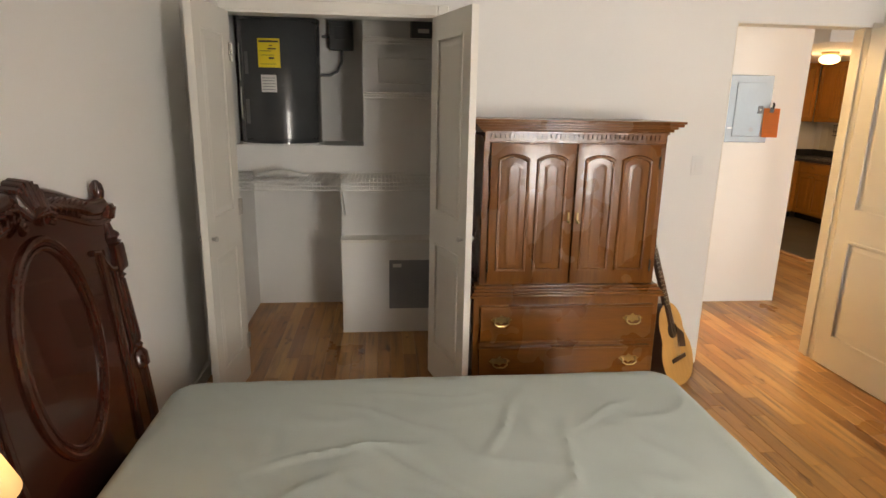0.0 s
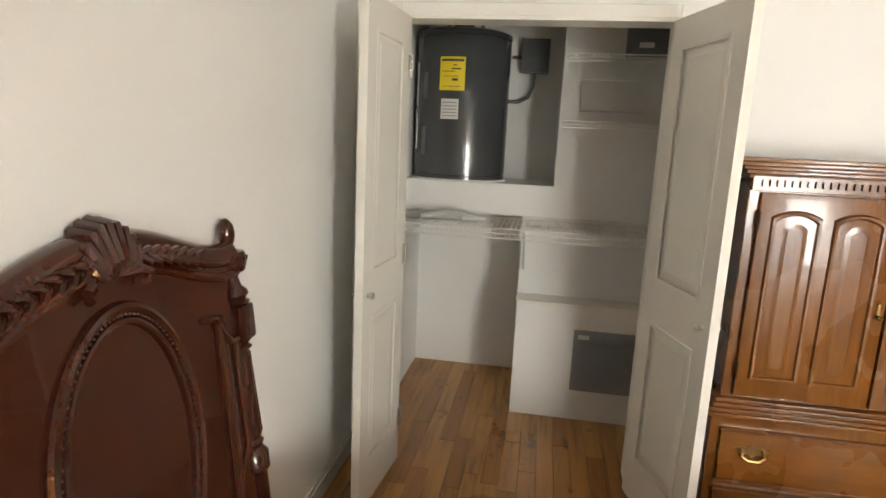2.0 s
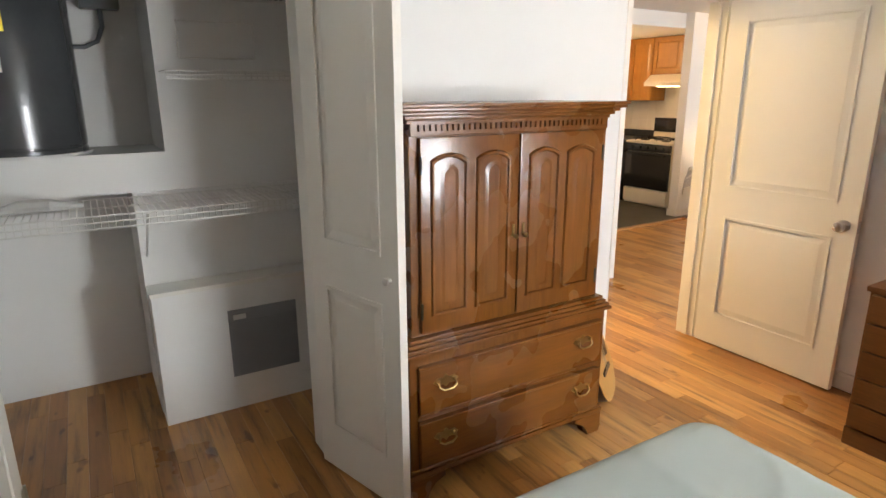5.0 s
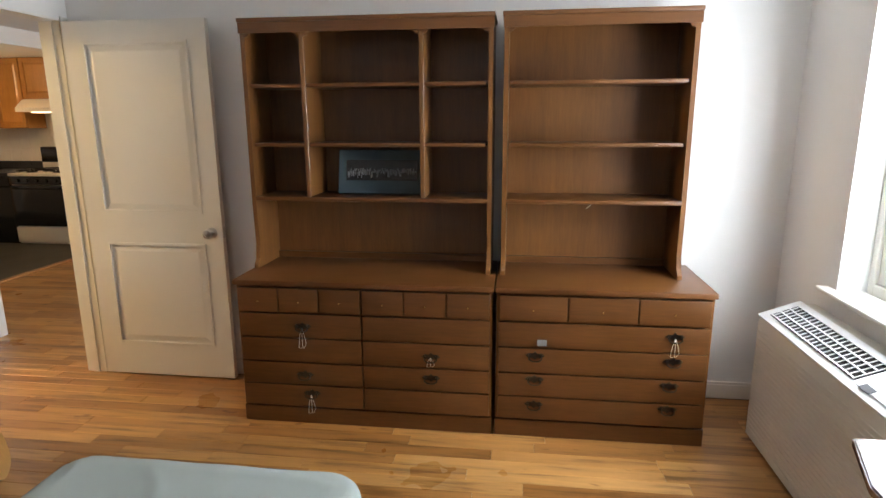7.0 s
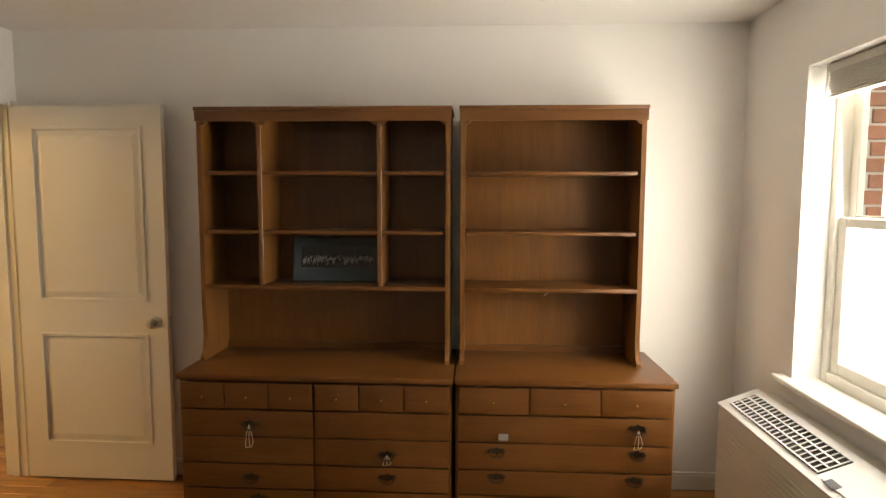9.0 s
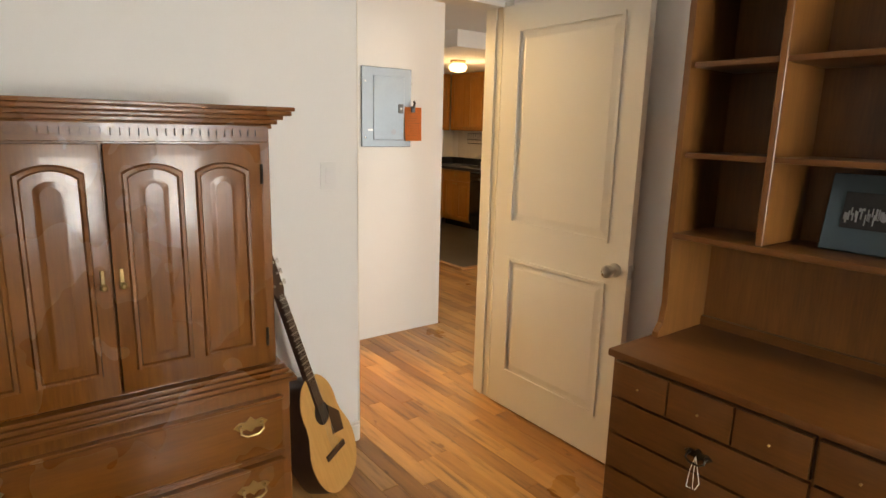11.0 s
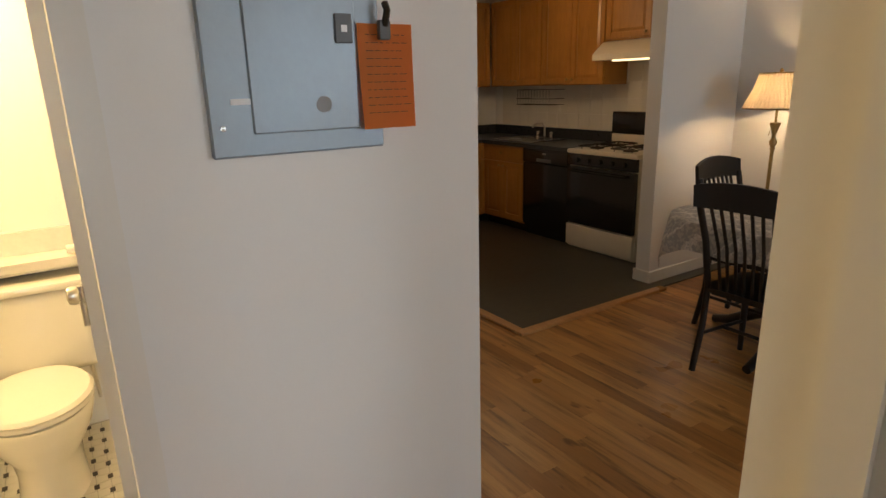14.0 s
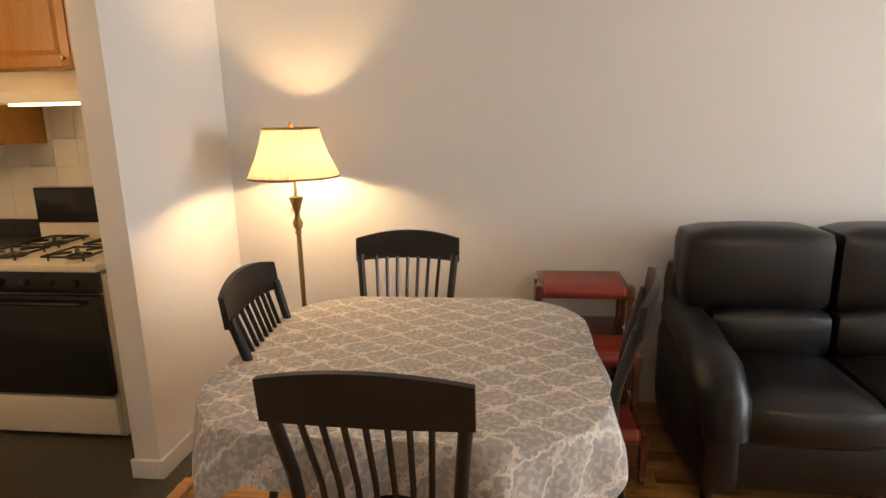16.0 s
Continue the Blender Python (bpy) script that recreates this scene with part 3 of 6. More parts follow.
for b in ((5.4, 0.05, 0.80, 5.45, 0.13, 2.13), (7.35, 0.05, 0.80, 7.4, 0.13, 2.13), (6.37, 0.05, 0.80, 6.43, 0.13, 2.13), (5.45, 0.05, 2.08, 6.37, 0.13, 2.13), (6.43, 0.05, 2.08, 7.35, 0.13, 2.13), (5.45, 0.05, 0.80, 6.37, 0.13, 0.85), (6.43, 0.05, 0.80, 7.35, 0.13, 0.85)):
    box(bm, *b, 0.003)
part("window_frame", bm, M["trim"], win2, smooth=False)
built("backdrop", B(-40, -8.1, -10, 80, -8.0, 30), M["outside"], "bright hazy daylight beyond the window", "backdrop")
brickwork = thing("wall_outside", "red brick window reveal outside the glass", "brick wall", kind="structure")
part("mortar", B(3.485, -0.06, 0.7, 3.62, 0.045, 2.2), M["mortar"], brickwork, smooth=False)
bmeshes = [mesh("brick", B(3.478, -0.055 + 0.0, 0, 3.60, -0.055 + w, 0.057, 0.003), M["brick"]) for w in (0.1, 0.06)]
for k in range(21):
    ob = new("brick", bmeshes[k % 2])
    ob.parent, ob.location = brickwork, (0, 0, 0.75 + k * 0.067)


# ---- bedroom furniture ----
def bail_handle(parent, x, z, y, material, s=1.0, along="x", name="handle"):
    """A bail pull on a shaped back plate; y (or x) is the face that it hangs on."""
    bm = bmesh.new()
    pts = [(-0.045, 0), (-0.03, 0.012), (-0.012, 0.010), (0, 0.022), (0.012, 0.010), (0.03, 0.012), (0.045, 0), (0.03, -0.012), (0.012, -0.010), (0, -0.02), (-0.012, -0.010), (-0.03, -0.012)]
    prism(bm, [(u * s, v * s) for u, v in pts], 0, -0.003)
    for u in (-0.028, 0.028):
        tube(bm, (u * s, -0.002, 0.002), (u * s, -0.016, 0.002), 0.005 * s, seg=8)
    pipe(bm, [(-0.028 * s, -0.015, 0.0), (-0.03 * s, -0.020, -0.012 * s), (-0.015 * s, -0.022, -0.022 * s), (0.015 * s, -0.022, -0.022 * s), (0.03 * s, -0.020, -0.012 * s), (0.028 * s, -0.015, 0.0)], 0.0032 * s, 6)
    m = Matrix.Translation((x, y, z)) if along == "x" else Matrix.Translation((y, x, z)) @ pose(0, 0, 0, 0, 0, -90)
    bmesh.ops.transform(bm, matrix=m, verts=bm.verts[:])
    return part(name, bm, material, parent)


def moulding(bm, x0, x1, y0, y1, z, steps):
    """Stacked moulding round the front and sides: (height, reach) steps."""
    for h, r in steps:
        box(bm, x0 - r, y0 - r, z, x1 + r, y1, z + h, min(0.004, h * 0.3), 2)
        z += h
    return bm


def arched(x0, z0, x1, z1, rise, n=10):
    pts = [(x0, z0), (x1, z0)]
    for k in range(n + 1):
        u = 1 - k / n
        pts.append((x0 + (x1 - x0) * u, z1 - rise + rise * math.sin(math.pi * u) ** 0.8))
    return pts


def armoire():
    a = thing("armoire", "polished brown wooden armoire with arched panel doors and two drawers", "armoire", (2.16, 3.66, 0))
    a.scale = (1, 1, 1.03)
    w, d = 0.50, 0.45
    part("lower_case", B(-w, 0.012, 0.11, w, d, 0.60, 0.003), M["armoire"], a, smooth=False)
    bm = moulding(bmesh.new(), -w, w, 0.012, d, 0.10, [(0.02, 0.012), (0.012, 0.006)])
    part("base_moulding", bm, M["armoire_h"], a)
    for sx in (-1, 1):
        for y in (0.0, d - 0.09):
            pts = [(0, 0), (0.07, 0), (0.075, 0.03), (0.10, 0.06), (0.15, 0.075), (0.15, 0.10), (-0.008, 0.10), (-0.008, 0.03)]
            bm = prism(bmesh.new(), [(sx * (-w + u), v) for u, v in pts], y, y + 0.07, bev=0.004)
            part("bracket_foot", bm, M["armoire_h"], a)
    for z0, z1 in ((0.135, 0.335), (0.36, 0.56)):
        bm = B(-w + 0.035, -0.008, z0, w - 0.035, 0.03, z1, 0.006, 2)
        dr = part("drawer", bm, M["armoire_h"], a)
        bm = bmesh.new()
        for b in ((-w + 0.03, z1 - 0.012, w - 0.03, z1), (-w + 0.03, z0, w - 0.03, z0 + 0.012)):
            box(bm, b[0], -0.012, b[1], b[2], 0.0, b[3], 0.003)
        part("drawer_edge", bm, M["armoire_h"], dr)
        for u in (-0.355, 0.355):
            h = bail_handle(dr, u, (z0 + z1) / 2 + 0.028, -0.008, M["brass"], 1.25)
            tagged(h, "antique brass bail handle")
    part("waist_moulding", moulding(bmesh.new(), -w + 0.01, w - 0.01, 0.02, d, 0.60, [(0.015, 0.03), (0.014, 0.022), (0.014, 0.01), (0.015, 0.0)]), M["armoire_h"], a)
    u = 0.47
    part("upper_case", B(-u, 0.045, 0.658, u, d, 1.40, 0.003), M["armoire"], a, smooth=False)
    part("frieze", B(-u + 0.004, 0.036, 1.375, u - 0.004, 0.05, 1.425, 0.002), M["armoire_h"], a, smooth=False)
    for k in range(38):
        x = -u + 0.04 + k * (2 * u - 0.08) / 37
        part("dentil", B(x - 0.0075, 0.026, 1.392, x + 0.0075, 0.038, 1.412), M["armoire_h"], a, smooth=False)
    part("cornice", moulding(bmesh.new(), -u, u, 0.045, d, 1.415, [(0.014, 0.008), (0.014, 0.022), (0.012, 0.036), (0.014, 0.056), (0.012, 0.064)]), M["armoire_h"], a)
    for s in (-1, 1):
        x0, x1 = (-u + 0.035, -0.004) if s < 0 else (0.004, u - 0.035)
        bm = B(x0, 0.026, 0.672, x1, 0.05, 1.37, 0.004, 2)
        door = part("door", bm, M["armoire"], a)
        pw = (x1 - x0 - 0.045 * 3) / 2
        for k in range(2):
            px = x0 + 0.045 + k * (pw + 0.045)
            ring = arched(px - 0.006, 0.735, px + pw + 0.006, 1.318, 0.024)
            bm = bmesh.new()
            n = len(ring)
            cx, cz = px + pw / 2, 1.0
            rows = []
            for ins, y in ((0.0, 0.026), (0.004, 0.017), (0.012, 0.018), (0.018, 0.030), (0.024, 0.032), (0.05, 0.021), (0.053, 0.021)):
                fx, fz = 1 - ins / (pw / 2), 1 - ins / 0.3
                rows.append([bm.verts.new((cx + (x - cx) * fx, y, cz + (z - cz) * fz)) for x, z in ring])
            for p, q in zip(rows, rows[1:]):
                for j in range(n):
                    bm.faces.new((p[j], p[(j + 1) % n], q[(j + 1) % n], q[j]))
            bm.faces.new(rows[-1])
            part("panel", bm, M["armoire"], door)
        kx = s * 0.024
        bm = B(kx - 0.006, 0.022, 0.985, kx + 0.006, 0.027, 1.035, 0.002)
        lathe(bm, [(0.004, 0), (0.003, -0.008), (0.009, -0.014), (0.010, -0.020), (0.004, -0.026)], (kx, 0.024, 0.99), 12, "y")
        part("pull", bm, M["brass"], door, "brass drop pull")
        for z in (0.76, 1.28):
            part("hinge", T((x0 if s < 0 else x1, 0.024, z - 0.03), (x0 if s < 0 else x1, 0.024, z + 0.03), 0.005, seg=8), M["dark_brass"], door)
    return a


armoire()


def dresser(name, label, y0, y1, columns, handles, strings):
    """A chest against the east wall; its front looks along -x."""
    d = thing(name, label, "dresser", (0, 0, 0))
    xf, xb = 3.535, 4.06
    part("case", B(xf + 0.012, y0 + 0.006, 0.09, xb, y1 - 0.006, 0.735, 0.002), M["hutch"], d, smooth=False)
    part("plinth", B(xf + 0.004, y0 + 0.004, 0.0, xb, y1 - 0.004, 0.088, 0.003), M["hutch_h"], d, smooth=False)
    part("dresser_top", B(xf - 0.018, y0, 0.736, xb, y1, 0.762, 0.006, 2), M["hutch_h"], d)
    rows = [(0.098, 0.212), (0.219, 0.333), (0.340, 0.462), (0.469, 0.591)]
    cw = (y1 - y0 - 0.03) / columns
    for c in range(columns):
        a, b = y0 + 0.015 + c * cw + 0.004, y0 + 0.015 + (c + 1) * cw - 0.004
        for z0, z1 in rows:
            part("drawer", B(xf - 0.006, a, z0, xf + 0.02, b, z1, 0.005, 2), M["hutch_h"], d)
        t = (b - a) / 3
        dr = part("drawer", B(xf - 0.002, a, 0.60, xf + 0.02, b, 0.724, 0.003), M["hutch_h"], d)
        for k in range(3):
            part("drawer_block", B(xf - 0.010, a + k * t + 0.003, 0.602, xf - 0.002, a + (k + 1) * t - 0.003, 0.722, 0.004, 2), M["hutch_h"], dr)
            part("knob", lathe(bmesh.new(), [(0.003, 0), (0.004, -0.006), (0.002, -0.009)], (xf - 0.01, a + (k + 0.5) * t, 0.655), 8, "x"), M["brass"], dr)
    for y, z in handles:
        tagged(bail_handle(d, y, z, xf - 0.006, M["dark_brass"], 1.0, "y"), "tarnished dark brass bail handle")
    for y, z, l in strings:
        bm = bmesh.new()
        for k in range(3):
            o = (k - 1) * 0.012
            pipe(bm, [(xf - 0.02, y, z), (xf - 0.022, y + o, z - l * 0.4), (xf - 0.02, y + o * 1.6, z - l * (0.75 + 0.12 * k)), (xf - 0.016, y + o * 0.5, z - l)], 0.0012, 5)
        part("string", bm, M["wire"], d, "frayed white string")
    return d


dresser("dresser", "brown wooden double dresser with missing drawer handles", 1.728, 3.014, 2, [(2.67, 0.53), (2.67, 0.275), (2.64, 0.175), (2.03, 0.40), (2.03, 0.29)], [(2.67, 0.53, 0.11), (2.64, 0.17, 0.10), (2.03, 0.40, 0.05)])
dresser("dresser", "brown wooden single dresser with dark brass handles", 0.73, 1.722, 1, [(0.90, 0.55), (0.90, 0.43), (0.91, 0.31), (0.91, 0.19), (1.53, 0.43), (1.53, 0.31), (1.53, 0.18)], [(0.90, 0.545, 0.09)])
tagf = thing("paper_tag", "small white paper tag hanging on the dresser", "tag", (3.52, 1.50, 0.50))
part("tag", B(-0.004, -0.022, -0.016, -0.001, 0.022, 0.014), M["filter"], tagf, smooth=False)


def hutch(name, label, y0, y1, dividers):
    h = thing(name, label, "bookcase", (0, 0, 0))
    xf, xb, z0, z1 = 3.775, 4.055, 0.762, 2.012
    for y in (y0, y1 - 0.022):
        pts = [(xf - 0.03, z0), (xb, z0), (xb, z1 - 0.02), (xf, z1 - 0.02), (xf, z0 + 0.33), (xf + 0.01, z0 + 0.12), (xf - 0.004, z0 + 0.05), (xf - 0.03, z0 + 0.02)]
        part("side", prism(bmesh.new(), pts, y, y + 0.022), M["hutch"], h, smooth=False)
    part("back_panel", B(xb - 0.010, y0 + 0.022, z0, xb, y1 - 0.022, z1 - 0.02), M["hutch"], h, smooth=False)
    part("top_board", B(xf - 0.016, y0 - 0.008, z1 - 0.02, xb, y1 + 0.008, z1, 0.005, 2), M["hutch_h"], h)
    part("back_rail", B(xb - 0.03, y0 + 0.022, z0, xb - 0.010, y1 - 0.022, z0 + 0.035), M["hutch_h"], h, smooth=False)
    edges = [y0 + 0.022] + dividers + [y1 - 0.022]
    bm = bmesh.new()
    for a, b in zip(edges, edges[1:]):
        g = 0.011
        a, b = a + (g if a != edges[0] else 0), b - (g if b != edges[-1] else 0)
        zt, zb = z1 - 0.021, z1 - 0.062
        pts = [(a, zt), (a, zb - 0.028), (a + 0.018, zb - 0.022), (a + 0.032, zb), (b - 0.032, zb), (b - 0.018, zb - 0.022), (b, zb - 0.028), (b, zt)]
        prism(bm, pts, xf - 0.004, xf + 0.014, "yz")
    part("valance", bm, M["hutch_h"], h, smooth=False)
    part("top_rail", B(xf - 0.010, y0 - 0.004, z1 - 0.07, xf - 0.005, y1 + 0.004, z1 - 0.021), M["hutch_h"], h, smooth=False)
    for y in dividers:
        part("divider", B(xf + 0.001, y - 0.011, 1.142, xb - 0.011, y + 0.011, z1 - 0.022, 0.002), M["hutch"], h, smooth=False)
    for k, z in enumerate((1.120, 1.395, 1.685)):
        if k == 0:
            part("shelf", B(xf - 0.004, y0 + 0.022, z, xb - 0.011, y1 - 0.022, z + 0.02, 0.004, 2), M["hutch_h"], h)
        else:
            for a, b in zip(edges, edges[1:]):
                part("shelf", B(xf + 0.004, a + 0.0115, z, xb - 0.011, b - 0.0115, z + 0.018, 0.004, 2), M["hutch_h"], h)
    return h


hutch("bookcase_hutch", "brown wooden three-bay hutch standing on a dresser", 1.756, 2.999, [2.10, 2.69])
hutch("bookcase_hutch", "brown wooden open-shelf hutch standing on a dresser", 0.833, 1.706, [])
th_ = thing("loose_thread", "short white thread on the hutch back panel", "thread", (4.040, 1.25, 1.06))
part("thread", pipe(bmesh.new(), [(0, 0.018, 0), (-0.001, 0.002, 0.012), (0, -0.012, 0.032), (-0.001, -0.014, 0.045)], 0.0025, 6), M["wire"], th_)
pic = thing("framed_picture", "dark blue matted night skyline picture leaning on a shelf", "picture", (3.93, 2.345, 1.141))
bm = B(-0.012, -0.235, 0, 0.012, 0.235, 0.232, 0.003)
bmesh.ops.rotate(bm, cent=(0, 0, 0), matrix=Matrix.Rotation(radians(12), 3, "Y"), verts=bm.verts[:])
part("mat_board", bm, M["mat_blue"], pic)
bm = bmesh.new()
box(bm, -0.015, -0.19, 0.07, -0.0125, 0.19, 0.178)
bmesh.ops.rotate(bm, cent=(0, 0, 0), matrix=Matrix.Rotation(radians(12), 3, "Y"), verts=bm.verts[:])
part("print", bm, M["black"], pic, "dark glossy print")
bm = bmesh.new()
random.seed(4)
for k in range(70):
    y = -0.185 + 0.37 * k / 70
    z = 0.115 + 0.02 * random.random()
    box(bm, -0.0165, y, z - 0.03 * random.random() - 0.005, -0.0155, y + 0.003 + 0.003 * random.random(), z)
bmesh.ops.rotate(bm, cent=(0, 0, 0), matrix=Matrix.Rotation(radians(12), 3, "Y"), verts=bm.verts[:])
part("skyline", bm, M["filter"], pic, "pale lights of a skyline", smooth=False)


def bed():
    b = thing("bed", "bed with dark carved cherry headboard and pale grey-green sheet", "bed", (0, 0, 0))
    yc, hx = 2.533, 0.345
    # headboard outline: a crest that sweeps down to the posts
    pts = [(-0.43, 0.20), (0.43, 0.20), (0.43, 1.04), (0.405, 1.06), (0.385, 1.115), (0.40, 1.165), (0.43, 1.20), (0.43, 1.235)]
    for k in range(0, 25):
        u = 0.40 - 0.8 * k / 24
        q = abs(u) / 0.40
        pts.append((u, 1.235 + 0.085 * (0.5 + 0.5 * math.cos(math.pi * min(1, q * 1.02))) ** 0.8))
    pts += [(-0.43, 1.235), (-0.43, 1.20), (-0.40, 1.165), (-0.385, 1.115), (-0.405, 1.06), (-0.43, 1.04)]
    hb = part("headboard", prism(bmesh.new(), [(yc + u, v) for u, v in pts], hx - 0.045, hx, "yz", 0.003), M["cherry"], b)
    bm = bmesh.new()
    rail = []
    for k in range(0, 33):
        u = -0.44 + 0.88 * k / 32
        q = abs(u) / 0.40
        rail.append((hx - 0.02, yc + u, 1.225 + 0.093 * (0.5 + 0.5 * math.cos(math.pi * min(1, q * 1.02))) ** 0.8))
    pipe(bm, rail, 0.034, 10)
    pipe(bm, [(x + 0.018, y, z - 0.05) for x, y, z in rail], 0.013, 8)
    part("crest_rail", bm, M["cherry"], hb)
    # shell and leaves at the crest
    for k in range(9):
        t = radians(-64 + 16 * k)
        lobe = pipe(bmesh.new(), [(hx + 0.012, yc + 0.008 * math.sin(t), 1.265), (hx + 0.030, yc + 0.05 * math.sin(t), 1.245 + 0.05 * math.cos(t)), (hx + 0.012, yc + 0.075 * math.sin(t), 1.262 + 0.098 * math.cos(t)), (hx - 0.03, yc + 0.078 * math.sin(t), 1.266 + 0.10 * math.cos(t))], lambda u: 0.006 + 0.009 * u, 7)
        part("shell_lobe", lobe, M["cherry"], hb)
    for s in (-1, 1):
        bm = bmesh.new()
        for k in range(7):
            u0 = 0.065 + 0.030 * k
            z0 = 1.292 - 0.00085 * (k * 3) ** 1.35
            for up in (-1, 1):
                pipe(bm, [(hx + 0.012, yc + s * u0, z0), (hx + 0.026, yc + s * (u0 + 0.022), z0 + up * 0.014 - 0.004), (hx + 0.010, yc + s * (u0 + 0.045), z0 + up * 0.022 - 0.012)], lambda v: 0.011 * (1 - 0.75 * v), 6)
        pipe(bm, [(hx + 0.014, yc + s * 0.05, 1.275), (hx + 0.022, yc + s * 0.085, 1.255), (hx + 0.018, yc + s * 0.075, 1.235), (hx + 0.016, yc + s * 0.055, 1.245)], 0.011, 7)
        part("leaf_carving", bm, M["cherry"], hb)
        # curved side mouldings that frame the oval
        bm = bmesh.new()
        arc = [(hx + 0.004, yc + s * (0.275 + 0.055 * math.cos(1.6 * (k / 14 - 0.35))), 1.085 - 0.05 * k) for k in range(15)]
        pipe(bm, arc, 0.012, 8)
        pipe(bm, [(x, y + s * 0.022, z) for x, y, z in arc], 0.007, 6)
        pipe(bm, [(hx + 0.004, yc + s * 0.275, 1.09), (hx + 0.006, yc + s * 0.315, 1.085), (hx + 0.006, yc + s * 0.335, 1.045), (hx + 0.005, yc + s * 0.37, 1.01), (hx + 0.004, yc + s * 0.405, 1.005)], 0.010, 8)
        pipe(bm, [(hx + 0.003, yc + s * 0.395, 1.0), (hx + 0.003, yc + s * 0.40, 0.71), (hx + 0.003, yc + s * 0.335, 0.62)], 0.008, 8)
        part("side_moulding", bm, M["cherry"], hb)
    for r1, r2, th in ((0.205, 0.335, 0.012), (0.180, 0.308, 0.008)):
        ring = [(hx + 0.003, yc + r1 * math.cos(2 * math.pi * k / 56), 0.865 + r2 * math.sin(2 * math.pi * k / 56)) for k in range(57)]
        part("oval_moulding", pipe(bmesh.new(), ring, th, 8), M["cherry"], hb)
    bm = bmesh.new()
    for k in range(110):
        t = 2 * math.pi * k / 110
        bmesh.ops.create_icosphere(bm, subdivisions=1, radius=0.0055, matrix=Matrix.Translation((hx + 0.006, yc + 0.193 * math.cos(t), 0.865 + 0.321 * math.sin(t))))
    part("beading", bm, M["cherry"], hb, "row of small carved beads")
    prof = [(0.036, 0.0), (0.036, 0.60), (0.045, 0.61), (0.045, 0.655), (0.03, 0.675), (0.036, 0.69), (0.028, 0.70), (0.033, 0.71), (0.024, 0.955), (0.034, 0.965), (0.024, 0.975), (0.034, 0.985)]
    head = [(0.036, 1.085), (0.042, 1.092), (0.030, 1.10), (0.040, 1.112), (0.038, 1.122), (0.024, 1.135), (0.018, 1.16), (0.030, 1.175), (0.043, 1.195), (0.045, 1.215), (0.040, 1.228), (0.012, 1.236), (0.011, 1.24), (0.019, 1.255), (0.023, 1.275), (0.020, 1.30), (0.010, 1.313), (0.003, 1.317)]
    posts = []
    for s in (-1, 1):
        y = yc + s * 0.452
        bm = lathe(bmesh.new(), prof, (hx - 0.02, y, 0), 20)
        box(bm, hx - 0.058, y - 0.038, 0.985, hx + 0.018, y + 0.038, 1.085, 0.014, 2)
        lathe(bm, head, (hx - 0.02, y, 0), 20)
        for k in range(12):
            t = 2 * math.pi * k / 12
            pipe(bm, [(hx - 0.02 + 0.031 * math.cos(t), y + 0.031 * math.sin(t), 0.715), (hx - 0.02 + 0.023 * math.cos(t), y + 0.023 * math.sin(t), 0.95)], 0.0045, 5)
            pipe(bm, [(hx - 0.02 + 0.032 * math.cos(t), y + 0.032 * math.sin(t), 1.175), (hx - 0.02 + 0.045 * math.cos(t), y + 0.045 * math.sin(t), 1.215)], 0.005, 5)
        posts.append(part("bedpost", bm, M["cherry"], b, "turned and fluted cherry bedpost with finial"))
    # the whole headboard leans back to the wall
    lean = Matrix.Translation((hx, 0, 0)) @ Matrix.Rotation(radians(-6.0), 4, "Y") @ Matrix.Translation((-hx, 0, 0))
    for ob in [hb] + posts + list(hb.children):
        ob.data.transform(lean)
    part("bed_base", B(0.42, 2.07, 0.12, 2.33, 2.93, 0.30, 0.02, 2), M["black_wood"], b)
    for x in (0.48, 2.28):
        for y in (2.11, 2.89):
            part("leg", T((x, y, 0), (x, y, 0.12), 0.025, 0.03), M["black_wood"], b)
    return b


bed()


def rounded_rect(x0, y0, x1, y1, r, n=6):
    pts = []
    for cx, cy, a in ((x1 - r, y1 - r, 0), (x0 + r, y1 - r, 90), (x0 + r, y0 + r, 180), (x1 - r, y0 + r, 270)):
        pts += [(cx + r * math.cos(radians(a + 90 * k / n)), cy + r * math.sin(radians(a + 90 * k / n))) for k in range(n + 1)]
    return pts


mt = thing("mattress", "soft mattress with blue ticking on the bed", "mattress", (0, 0, 0))
part("mattress_body", prism(bmesh.new(), rounded_rect(0.42, 2.05, 2.345, 2.945, 0.09), 0.30, 0.535, "xy", 0.02), M["ticking"], mt)


